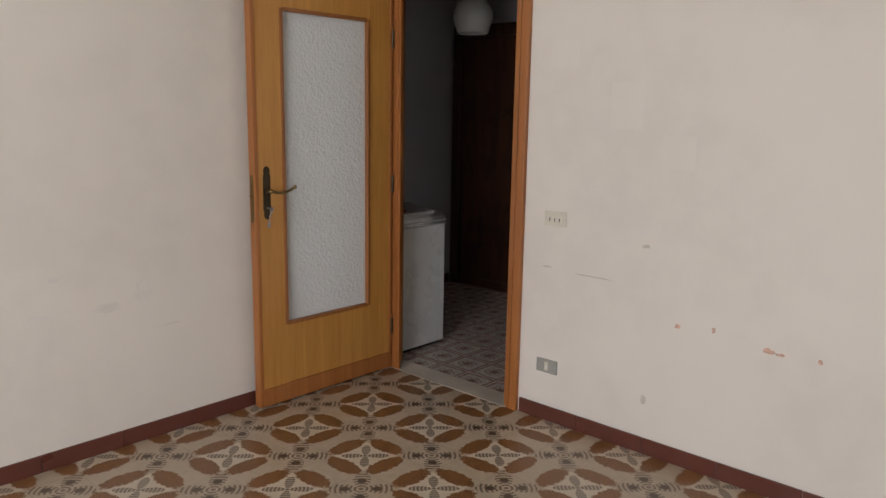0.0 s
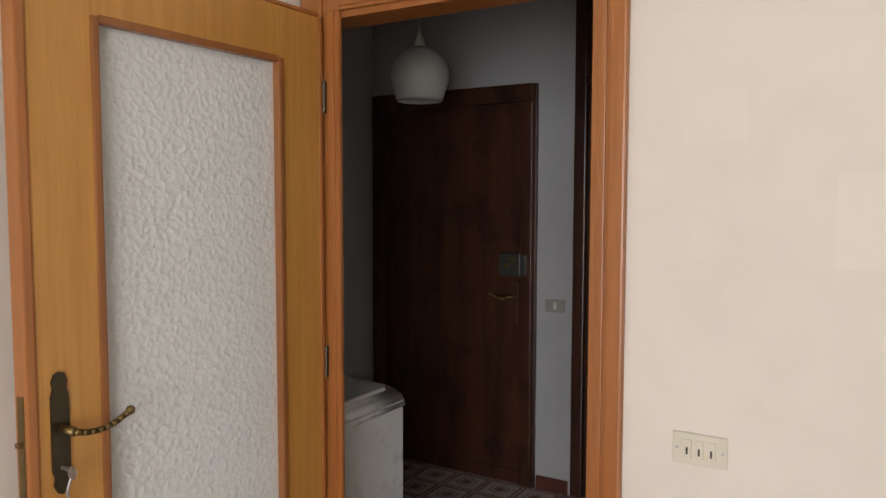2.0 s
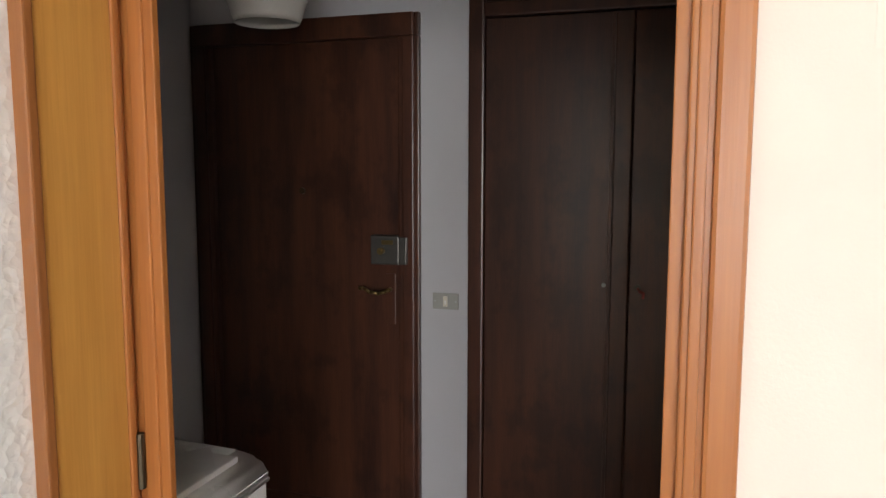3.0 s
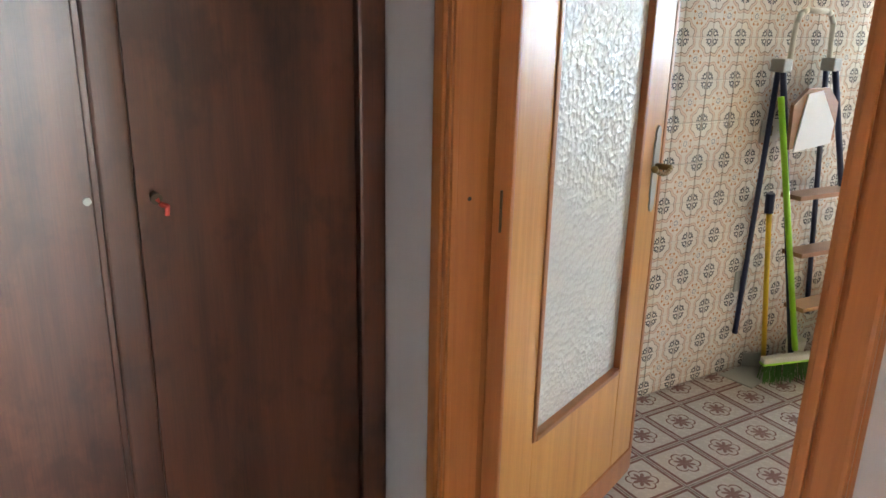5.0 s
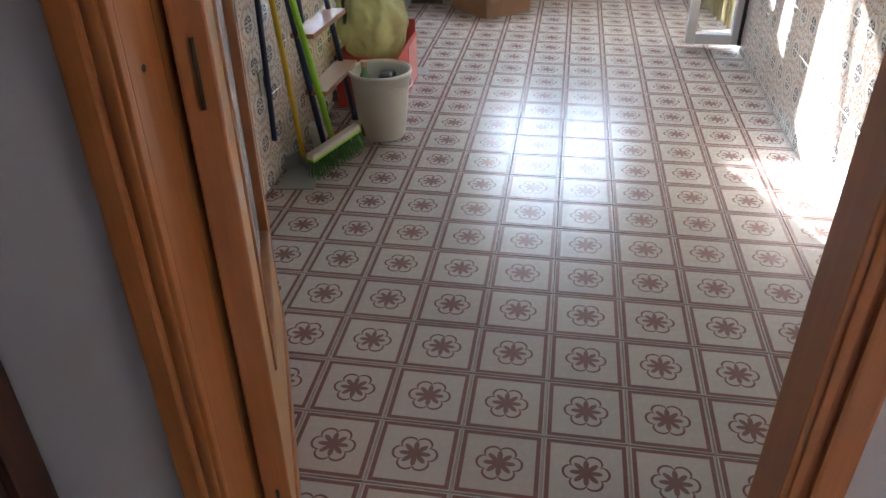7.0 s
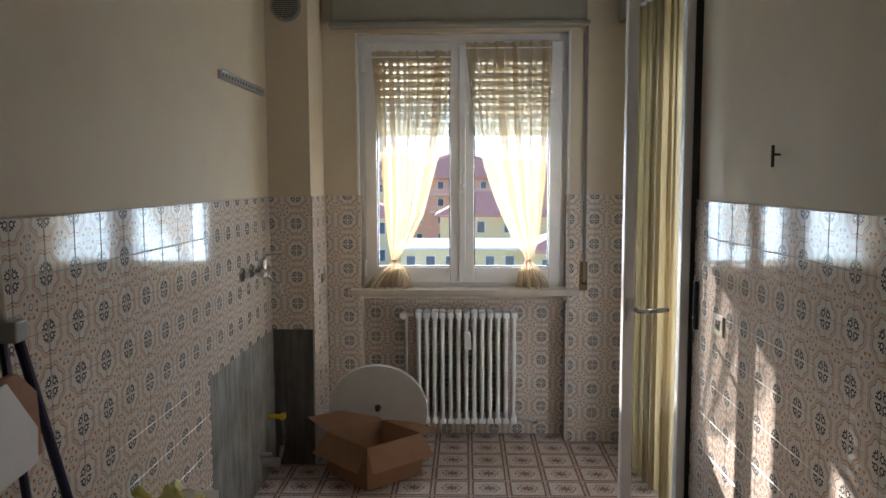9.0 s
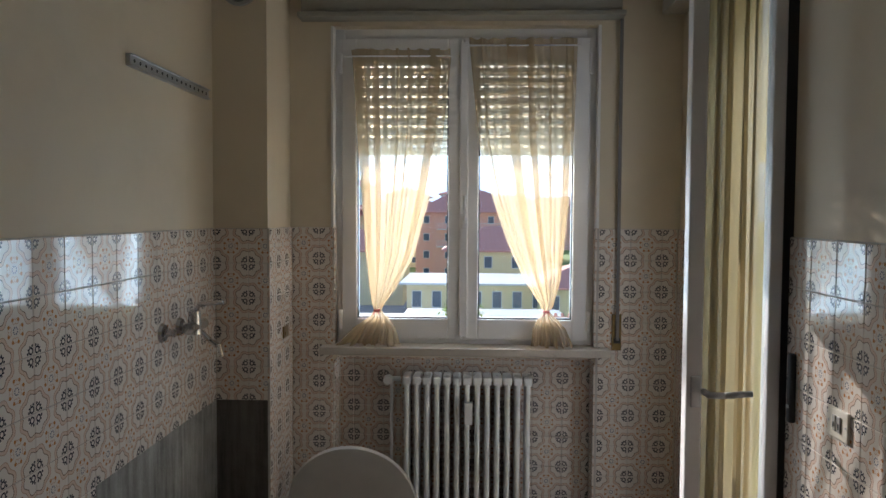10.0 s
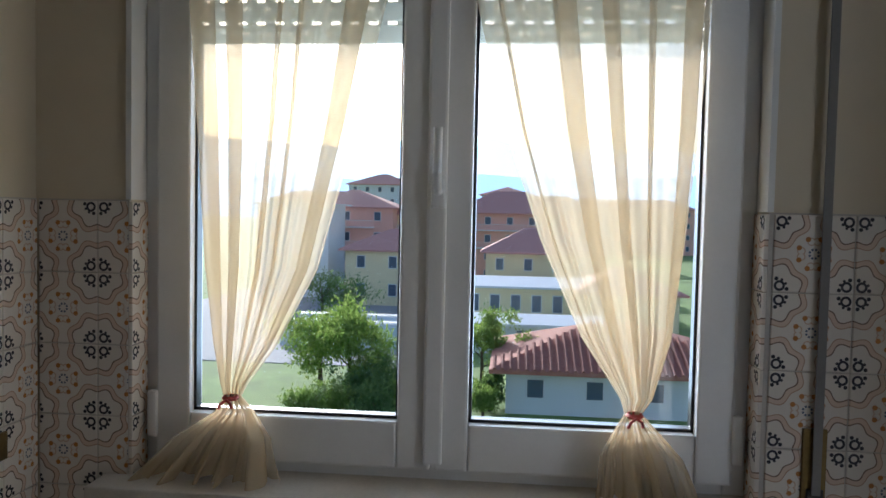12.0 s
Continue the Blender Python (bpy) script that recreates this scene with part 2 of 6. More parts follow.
def clear_glass():
    n = Nodes("clear window glass")
    t = n.tree
    fres = n.add("ShaderNodeFresnel")
    fres.inputs[0].default_value = 1.45
    tr, gl, mx = n.add("ShaderNodeBsdfTransparent"), n.add("ShaderNodeBsdfGlossy"), n.add("ShaderNodeMixShader")
    gl.inputs["Roughness"].default_value = 0.01
    tr.inputs[0].default_value = (0.93, 0.96, 0.96, 1)
    t.links.new(fres.outputs[0], mx.inputs[0])
    t.links.new(tr.outputs[0], mx.inputs[1])
    t.links.new(gl.outputs[0], mx.inputs[2])
    t.links.new(mx.outputs[0], t.nodes["Material Output"].inputs[0])
    return n.mat


def hammered_glass():
    n = Nodes("hammered glass")
    pos = n.coords()
    wob = n.add("ShaderNodeTexNoise")
    n.plug(pos, wob.inputs["Vector"])
    wob.inputs["Scale"].default_value = 38.0
    off = n.add("ShaderNodeVectorMath", operation="MULTIPLY_ADD")
    n.plug(wob.outputs["Color"], off.inputs[0])
    off.inputs[1].default_value = (0.012, 0.012, 0.012)
    n.plug(pos, off.inputs[2])
    p = n.scaled(off.outputs[0], (62.0, 62.0, 62.0))
    vor = n.add("ShaderNodeTexVoronoi", feature="F1")
    n.plug(p, vor.inputs["Vector"])
    vor.inputs["Scale"].default_value = 1.0
    facet = n.add("ShaderNodeTexVoronoi", feature="F2")
    n.plug(n.scaled(off.outputs[0], (40.0, 40.0, 55.0)), facet.inputs["Vector"])
    facet.inputs["Scale"].default_value = 1.0
    n.bump(n.m("ADD", vor.outputs["Distance"], n.m("MULTIPLY", facet.outputs["Distance"], 0.8)), 0.36, 0.009)
    n.bsdf.inputs["Transmission Weight"].default_value = 0.45
    n.bsdf.inputs["IOR"].default_value = 1.45
    return n.finish((0.88, 0.90, 0.89), 0.16)


def sheer(name, colour, open_part, weave=900.0):
    """Thin cloth that lets light through, with slubs in the weave."""
    n = Nodes(name)
    t = n.tree
    p = n.coords()
    slub = n.noise(n.scaled(p, (55.0, 55.0, 520.0)), 1.0, 3)
    thick = n.below(slub, 0.31, 0.05)
    col = n.mix(thick, colour, tuple(c * 0.55 for c in colour))
    df, tl, tr = n.add("ShaderNodeBsdfDiffuse"), n.add("ShaderNodeBsdfTranslucent"), n.add("ShaderNodeBsdfTransparent")
    m1, m2 = n.add("ShaderNodeMixShader"), n.add("ShaderNodeMixShader")
    for s in (df, tl):
        n.plug(col, s.inputs[0])
    m1.inputs[0].default_value = 0.45
    t.links.new(df.outputs[0], m1.inputs[1])
    t.links.new(tl.outputs[0], m1.inputs[2])
    n.plug(n.m("MULTIPLY", n.m("SUBTRACT", 1.0, thick), open_part), m2.inputs[0])
    t.links.new(m1.outputs[0], m2.inputs[1])
    t.links.new(tr.outputs[0], m2.inputs[2])
    t.links.new(m2.outputs[0], t.nodes["Material Output"].inputs[0])
    return n.mat


def bag_film():
    n = Nodes("yellow bag film")
    t = n.tree
    p = n.coords()
    n.bump(n.noise(p, 22.0, 4), 0.5, 0.02)
    n.finish((0.80, 0.78, 0.42), 0.3)
    tr, mx = n.add("ShaderNodeBsdfTransparent"), n.add("ShaderNodeMixShader")
    tr.inputs[0].default_value = (0.95, 0.92, 0.55, 1)
    mx.inputs[0].default_value = 0.62
    n.bsdf.inputs["Transmission Weight"].default_value = 0.2
    t.links.new(n.bsdf.outputs[0], mx.inputs[1])
    t.links.new(tr.outputs[0], mx.inputs[2])
    t.links.new(mx.outputs[0], t.nodes["Material Output"].inputs[0])
    return n.mat


def roof_paint(name, c0, c1):
    n = Nodes(name)
    p = n.coords()
    n.bump(n.noise(p, 6.0, 3), 0.3, 0.05)
    return n.finish(n.ramp(n.noise(p, 3.0, 5), [(0.3, c0), (0.7, c1)]), 0.85)


def streaked(name, dark, light):
    """Bare cement with drip stains that run down and trowel marks."""
    n = Nodes(name)
    p = n.coords()
    run = n.noise(n.scaled(p, (26.0, 26.0, 2.2)), 1.0, 5, 0.65)
    patch = n.noise(p, 4.5, 5, 0.6)
    fine = n.noise(p, 120.0, 4)
    k = n.m("ADD", n.m("MULTIPLY", run, 0.5), n.m("ADD", n.m("MULTIPLY", patch, 0.4), n.m("MULTIPLY", fine, 0.1)))
    n.bump(n.m("ADD", fine, patch), 0.35, 0.006)
    return n.finish(n.ramp(k, [(0.34, dark), (0.62, light)]), 0.85)


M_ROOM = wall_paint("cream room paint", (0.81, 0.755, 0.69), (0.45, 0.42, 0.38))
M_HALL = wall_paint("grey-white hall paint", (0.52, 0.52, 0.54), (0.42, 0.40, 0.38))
M_KIT = wall_paint("ivory kitchen paint", (0.67, 0.585, 0.44), (0.40, 0.33, 0.23))
M_CEIL = wall_paint("white ceiling paint", (0.78, 0.77, 0.74), (0.6, 0.58, 0.55))
M_OUT = wall_paint("outer render", (0.6, 0.57, 0.5), (0.4, 0.38, 0.34))
M_GROUT = plain("tile grout", (0.50, 0.46, 0.41), 0.8)
M_FGROUT = plain("floor grout", (0.42, 0.36, 0.32), 0.8)
M_FTILE, M_WTILE, M_RFLOOR = floor_tile_paint(), wall_tile_paint(), room_floor_paint()
M_OAK = wood("honey oak veneer", (0.42, 0.185, 0.036), (0.64, 0.33, 0.085))
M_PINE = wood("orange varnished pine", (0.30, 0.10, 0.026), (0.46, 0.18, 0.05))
# Darker copy of the pine for recessed parts, shade put into the colour.
M_PINE_SHADE = wood("pine with painted shade", (0.24, 0.085, 0.024), (0.36, 0.14, 0.042))
M_DARK = wood("dark stained mahogany", (0.020, 0.008, 0.006), (0.115, 0.040, 0.020), 0.34, (13.0, 13.0, 0.9), 0.10, 0.4)
M_SKIRT = plain("brown skirting tile", (0.13, 0.042, 0.030), 0.3)
M_MARBLE = plain("pale marble", (0.52, 0.47, 0.40), 0.3, vary=0.2, scale=5)
M_WHITE = plain("white enamel", (0.80, 0.82, 0.82), 0.28, vary=0.04)
M_PVC = plain("white PVC", (0.80, 0.80, 0.80), 0.35, vary=0.04)
M_IVORY = plain("ivory plastic", (0.68, 0.64, 0.54), 0.4, vary=0.05)
M_GREYP = plain("grey metal plate", (0.34, 0.34, 0.31), 0.4, vary=0.1)
M_LOCK = plain("dark lock steel", (0.10, 0.095, 0.085), 0.4, metal=0.6)
M_BRASS = plain("aged brass", (0.20, 0.14, 0.055), 0.38, metal=0.9, vary=0.3)
M_DBRASS = plain("dark bronze", (0.07, 0.055, 0.035), 0.4, metal=0.8, vary=0.3)
M_CHROME = plain("chrome", (0.62, 0.62, 0.63), 0.12, metal=1.0, vary=0.05)
M_STEEL = plain("galvanised steel", (0.48, 0.49, 0.50), 0.35, metal=0.9, vary=0.15)
M_BLACK = plain("black plastic", (0.02, 0.02, 0.022), 0.4)
M_NAVY = plain("navy enamel tube", (0.012, 0.018, 0.06), 0.3)
M_GREEN = plain("lime green plastic", (0.30, 0.62, 0.02), 0.35, vary=0.06)
M_BRISTLE = plain("dark green bristle", (0.05, 0.16, 0.02), 0.6, vary=0.4)
M_YELLOW = plain("yellow plastic", (0.80, 0.52, 0.02), 0.35, vary=0.08)
M_BUCKET = plain("off-white bucket plastic", (0.72, 0.70, 0.60), 0.4, vary=0.05)
M_CARD = plain("brown cardboard", (0.50, 0.30, 0.18), 0.8, vary=0.1)
M_RED = plain("red printed card", (0.50, 0.07, 0.055), 0.6, vary=0.2)
M_PAPER = plain("white paper", (0.80, 0.80, 0.80), 0.6, vary=0.04)
M_STEP = wood("step plywood", (0.28, 0.13, 0.07), (0.42, 0.22, 0.13), grain=(3.0, 30.0, 30.0))
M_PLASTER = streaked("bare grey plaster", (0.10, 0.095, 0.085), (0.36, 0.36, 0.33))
# Same streaks in darker tones, for the untiled pillar face.
M_DARKCEM = streaked("dark streaked cement", (0.035, 0.030, 0.026), (0.15, 0.135, 0.115))
M_SHUT = plain("pale shutter slat", (0.62, 0.58, 0.48), 0.5, vary=0.05)
M_BOX = plain("taupe shutter box paint", (0.30, 0.285, 0.235), 0.6, vary=0.08)
M_BELT = plain("grey webbing", (0.20, 0.19, 0.18), 0.8)
M_SHADE = plain("opal glass shade", (0.50, 0.48, 0.44), 0.25, vary=0.05)
M_GLASS, M_HAMMER, M_BAG = clear_glass(), hammered_glass(), bag_film()
M_SHEER = sheer("cream sheer curtain", (0.66, 0.53, 0.34), 0.44)
M_SHEER2 = sheer("ecru door curtain", (0.37, 0.29, 0.16), 0.10)
M_CRUMB = plain("grey lid", (0.62, 0.61, 0.57), 0.6, vary=0.06)
M_FAUCETBLK = plain("dark rubber", (0.05, 0.05, 0.05), 0.6)
M_BOTTLE = plain("green bottle", (0.18, 0.30, 0.16), 0.2)


# ---- building helpers ----
def box(bm, a, b, bevel=0.0):
    lo, hi = [min(p, q) for p, q in zip(a, b)], [max(p, q) for p, q in zip(a, b)]
    m = Matrix.LocRotScale([(p + q) / 2 for p, q in zip(lo, hi)], None, [q - p for p, q in zip(lo, hi)])
    vs = bmesh.ops.create_cube(bm, size=1.0, matrix=m)["verts"]
    if bevel:
        es = list({e for v in vs for e in v.link_edges})
        bmesh.ops.bevel(bm, geom=es, offset=bevel, segments=2, affect="EDGES", profile=0.6)
    return bm


def rod(bm, p, q, r, r2=None, seg=14):
    p, q = Vector(p), Vector(q)
    d = q - p
    m = Matrix.Translation((p + q) / 2) @ d.to_track_quat("Z", "Y").to_matrix().to_4x4()
    bmesh.ops.create_cone(bm, cap_ends=True, segments=seg, radius1=r, radius2=r if r2 is None else r2, depth=d.length, matrix=m)
    return bm


def tube(bm, pts, r, seg=10):
    for p, q in zip(pts, pts[1:]):
        rod(bm, p, q, r, seg=seg)
    for p in pts[1:-1]:
        bmesh.ops.create_uvsphere(bm, u_segments=seg, v_segments=6, radius=r, matrix=Matrix.Translation(p))
    return bm


def lathe(bm, centre, profile, seg=28):
    """Turn (radius, height) pairs round the upright axis through centre."""
    rings = []
    for r, h in profile:
        rings.append([bm.verts.new((centre[0] + r * math.cos(2 * math.pi * i / seg), centre[1] + r * math.sin(2 * math.pi * i / seg), centre[2] + h)) for i in range(seg)])
    for ra, rb in zip(rings, rings[1:]):
        for i in range(seg):
            bm.faces.new((ra[i], ra[(i + 1) % seg], rb[(i + 1) % seg], rb[i]))
    return bm


def prism(bm, outline, axis, lo, hi):
    """Extrude an outline of (u, v) along x, y or z."""
    def at(u, v, w):
        return {"x": (w, u, v), "y": (u, w, v), "z": (u, v, w)}[axis]
    a = [bm.verts.new(at(u, v, lo)) for u, v in outline]
    b = [bm.verts.new(at(u, v, hi)) for u, v in outline]
    bm.faces.new(a)
    bm.faces.new(list(reversed(b)))
    k = len(a)
    for i in range(k):
        bm.faces.new((a[i], b[i], b[(i + 1) % k], a[(i + 1) % k]))
    return bm


FRAMES = {}


def thing(name, at, label, category, rz=0.0, group="", kind=""):
    ob = new(name)
    ob.empty_display_size = 0.1
    ob.matrix_basis = pose(*at, 0, 0, rz)
    FRAMES[ob] = pose(*at, 0, 0, rz)
    return tagged(ob, label, category, group, kind)


def part(name, bm, material, parent=None, label="", smooth=False, local=False, bump_up=True):
    """One mesh object out of a bmesh, in world coordinates unless local, under a thing or a part."""
    if parent is not None and not local:
        bmesh.ops.transform(bm, matrix=FRAMES[parent].inverted(), verts=bm.verts)
    bmesh.ops.recalc_face_normals(bm, faces=bm.faces)
    me = bpy.data.meshes.new(name)
    bm.to_mesh(me)
    bm.free()
    me.materials.append(material)
    if smooth:
        me.shade_smooth()
    ob = new(name, me)
    if parent is not None:
        ob.parent = parent
    FRAMES[ob] = FRAMES[parent] if parent is not None else Matrix.Identity(4)
    return tagged(ob, label)


def solo(name, bm, material, label, category, kind="", group="", smooth=False):
    return tagged(part(name, bm, material, None, smooth=smooth), label, category, group, kind)


def block(name, a, b, material, label="", category="", kind="structure", bevel=0.0):
    return solo(name, box(bmesh.new(), a, b, bevel), material, label, category, kind)


def walls(name, boxes, material, label):
    bm = bmesh.new()
    for a, b in boxes:
        box(bm, a, b)
    return solo(name, bm, material, label, "wall", "structure")


# ---- plan, metres ----
CEIL = 2.85
RW, RN = -3.11, 2.88            # room: west and north wall faces
HW, HN, HE, HS = -4.27, 4.745, -1.83, 3.0   # hall faces
KW, KN, KE, KS = -1.70, 5.035, 3.165, 2.945  # kitchen faces (tile faces)
TILE_TOP = 1.54
DX0, DX1, DTOP = -3.10, -2.205, 2.055       # room door opening
KY0, KY1, KTOP = 3.575, 4.465, 2.06         # kitchen door opening
WY0, WY1, WZ0, WZ1 = 3.325, 4.60, 0.93, 2.50  # window opening
BX0, BX1, BTOP = 1.90, 2.75, 2.52           # balcony door opening

# floors and ceilings
block("floor_room", (RW - 0.1, -2.45, -0.12), (1.75, 2.94, 0.0), M_RFLOOR, "brown and cream ornamental ceramic tile floor", "floor")
block("floor_hall", (HW - 0.1, 2.94, -0.12), (-1.765, HN + 0.5, -0.004), M_FGROUT, "cream tile floor with brown flower motifs in the hall", "floor")
block("floor_kitchen", (-1.765, 2.86, -0.12), (3.5, 5.2, -0.004), M_FGROUT, "cream tile floor with brown flower motifs in the kitchen", "floor")
block("ceiling", (HW - 0.2, -2.6, CEIL), (3.6, 5.4, CEIL + 0.15), M_CEIL, "plain white ceiling over all rooms", "ceiling")
block("door_sill", (DX0, 2.86, -0.06), (DX1, 3.0, 0.003), M_MARBLE, "pale marble threshold in the doorway", "threshold")

# room walls
walls("wall_room_north", [((RW, RN, 0), (DX0, HS, CEIL)), ((DX1, RN, 0), (-1.83, HS, CEIL)), ((DX0, RN, DTOP), (DX1, HS, CEIL)),
                          ((-1.83, RN, 0), (1.75, 2.918, CEIL))], M_ROOM, "cream painted wall with scuffs and a doorway")
walls("wall_room_west", [((RW - 0.12, -2.45, 0), (RW, HS, CEIL))], M_ROOM, "cream painted wall with grey scuff marks")
walls("wall_room_east", [((1.75, -2.45, 0), (1.87, 2.86, CEIL))], M_ROOM, "cream painted wall")
walls("wall_room_south", [((RW, -2.45, 0), (-1.8, -2.3, CEIL)), ((0.6, -2.45, 0), (1.75, -2.3, CEIL)), ((-1.8, -2.45, 2.4), (0.6, -2.3, CEIL)), ((-1.8, -2.45, 0), (0.6, -2.3, 0.3))], M_ROOM, "cream painted wall with a wide window opening")
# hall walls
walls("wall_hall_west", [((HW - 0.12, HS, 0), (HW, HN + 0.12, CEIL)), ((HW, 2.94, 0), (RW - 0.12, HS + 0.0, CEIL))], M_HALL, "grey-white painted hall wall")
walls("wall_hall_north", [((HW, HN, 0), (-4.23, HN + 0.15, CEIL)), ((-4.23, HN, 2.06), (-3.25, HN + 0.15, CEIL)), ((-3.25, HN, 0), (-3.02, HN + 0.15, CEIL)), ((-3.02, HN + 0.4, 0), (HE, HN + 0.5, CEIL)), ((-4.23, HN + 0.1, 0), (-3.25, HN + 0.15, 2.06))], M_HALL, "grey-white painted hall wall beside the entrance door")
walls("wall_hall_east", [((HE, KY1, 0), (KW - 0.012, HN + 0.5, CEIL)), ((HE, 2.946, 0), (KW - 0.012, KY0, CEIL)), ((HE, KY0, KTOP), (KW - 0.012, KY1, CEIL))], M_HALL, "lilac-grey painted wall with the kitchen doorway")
# kitchen walls
walls("wall_kitchen_north", [((KW - 0.012, KN + 0.012, 0), (KE + 0.25, KN + 0.15, CEIL))], M_KIT, "ivory painted kitchen wall above patterned tiles")
walls("wall_kitchen_south", [((HE, 2.918, 0), (1.75, KS - 0.012, CEIL)), ((1.75, 2.86, 0), (BX0, KS - 0.012, CEIL)), ((BX1, 2.86, 0), (KE + 0.25, KS - 0.012, CEIL)), ((BX0, 2.86, BTOP), (BX1, KS - 0.012, CEIL))], M_KIT, "ivory painted kitchen wall with the balcony door")
walls("wall_kitchen_east", [((KE + 0.012, KS - 0.012, 0), (KE + 0.25, WY0, CEIL)), ((KE + 0.012, WY1, 0), (KE + 0.25, KN + 0.012, CEIL)),
                            ((KE + 0.145, WY0, 0), (KE + 0.25, WY1, WZ0 + 0.004)), ((KE + 0.012, WY0, WZ1), (KE + 0.25, WY1, CEIL))], M_KIT, "ivory painted window wall with a radiator niche")
PX, PY = 2.757, 4.797
walls("pillar", [((PX + 0.012, PY + 0.012, 0), (KE + 0.012, KN + 0.012, CEIL))], M_KIT, "ivory painted chimney pillar with tiled foot")
walls("wall_kitchen_west", [((KW - 0.012, KS - 0.012, 0), (KW, KY0 - 0.02, CEIL)), ((KW - 0.012, KY1 + 0.02, 0), (KW, KN + 0.012, CEIL)), ((KW - 0.012, KY0 - 0.02, KTOP + 0.02), (KW, KY1 + 0.02, CEIL))], M_KIT, "ivory painted wall round the kitchen doorway")


# skirting
def skirting(name, a, b, parent=None):
    bm = bmesh.new()
    length = (Vector(b) - Vector(a)).length
    d = (Vector(b) - Vector(a)).normalized()
    nrm = Vector((-d.y, d.x, 0))
    s = 0.0
    while s < length - 0.02:
        e = min(s + 0.33, length)
        p, q = Vector(a) + d * (s + 0.001), Vector(a) + d * (e - 0.001) - nrm * 0.009
        box(bm, (p.x, p.y, 0), (q.x, q.y, 0.072), 0.002)
        s = e
    return solo(name, bm, M_SKIRT, "dark brown glazed skirting tiles along the wall", "skirting", "structure")


skirting("baseboard_room_north", (-2.13, RN, 0), (1.74, RN, 0))
skirting("baseboard_room_west", (RW, -2.28, 0), (RW, 2.86, 0))
skirting("baseboard_hall_west", (HW, 3.02, 0), (HW, 4.72, 0))
skirting("baseboard_hall_north", (-3.21, HN, 0), (-3.03, HN, 0))


# ---- doors ----
def casing(name, along, c0, c1, top, face, out, left_w, right_w, parent):
    """Moulded door casing on one wall face; along is the axis of the wall."""
    def pt(u, d, z):
        return (u, face + out * d, z) if along == "x" else (face + out * d, u, z)
    for nm, u0, u1, z0, z1 in (("casing_side", c0 - left_w, c0, 0, top), ("casing_side", c1, c1 + right_w, 0, top), ("casing_head", c0 - left_w, c1 + right_w, top, top + 0.078)):
        bm = bmesh.new()
        box(bm, pt(u0, 0.0, z0), pt(u1, 0.014, z1), 0.003)
        if nm == "casing_side":
            w = u1 - u0
            near = u1 if u1 == c0 else u0
            far = u0 if u1 == c0 else u1
            sg = 1 if far > near else -1
            box(bm, pt(near + sg * w * 0.42, 0.012, z0), pt(far, 0.024, z1 + 0.078), 0.006)
            box(bm, pt(near + sg * w * 0.12, 0.012, z0), pt(near + sg * w * 0.32, 0.019, z1), 0.003)
        else:
            box(bm, pt(c0 - left_w * 0.42, 0.012, z0 + 0.034), pt(c1 + right_w * 0.42, 0.024, z1), 0.006)
            box(bm, pt(c0, 0.012, z0 + 0.01), pt(c1, 0.019, z0 + 0.024), 0.003)
        part(nm, bm, M_PINE, parent)


def door_leaf(thing_, width, height, gx0, gx1, gz0, gz1, room_side):
    """Glazed leaf from its hinge along local x; the face lies at local y 0 (and -0.04)."""
    t = 0.04
    def loc(nm, a, b, mat, bev=0.003, lab=""):
        return part(nm, box(bmesh.new(), a, b, bev), mat, thing_, lab, local=True)
    loc("stile", (0.014, -t, 0.012), (gx0, 0, height), M_OAK)
    loc("stile", (gx1, -t, 0.012), (width - 0.022, 0, height), M_OAK)
    loc("top_rail", (gx0, -t + 0.0005, gz1), (gx1, -0.0005, height), M_OAK)
    loc("bottom_panel", (gx0, -t + 0.0005, 0.1), (gx1, -0.0005, gz0), M_OAK)
    loc("kick_board", (0.014, -t - 0.006, 0.012), (width - 0.022, 0.006, 0.1), M_PINE, 0.004)
    loc("lipping", (width - 0.022, -t - 0.002, 0.012), (width, 0.004, height + 0.002), M_PINE, 0.005)
    loc("lipping", (0.0, -t - 0.002, 0.012), (0.014, 0.004, height + 0.002), M_PINE, 0.004)
    loc("lipping", (0.014, -t - 0.002, height), (width - 0.022, 0.003, height + 0.012), M_PINE, 0.004)
    bw = 0.014
    for a, b in (((gx0 - 0.004, gz0), (gx0 + bw, gz1)), ((gx1 - bw, gz0), (gx1 + 0.004, gz1)), ((gx0 + bw, gz0 - 0.004), (gx1 - bw, gz0 + bw)), ((gx0 + bw, gz1 - bw), (gx1 - bw, gz1 + 0.004))):
        loc("glazing_bead", (a[0], -t - 0.005, a[1]), (b[0], 0.005, b[1]), M_PINE_SHADE, 0.004)
    g = loc("glass_pane", (gx0 + 0.002, -0.024, gz0 + 0.002), (gx1 - 0.002, -0.018, gz1 - 0.002), M_HAMMER, 0, "hammered translucent glass")
    g.visible_shadow = False
    for z in (0.25, 1.05, height - 0.22):
        part("hinge", rod(bmesh.new(), (-0.004, 0.004 if room_side > 0 else -t / 2, z - 0.045), (-0.004, 0.004 if room_side > 0 else -t / 2, z + 0.045), 0.007 if room_side > 0 else 0.003, seg=10), M_DBRASS, thing_, "dark bronze hinge", local=True)


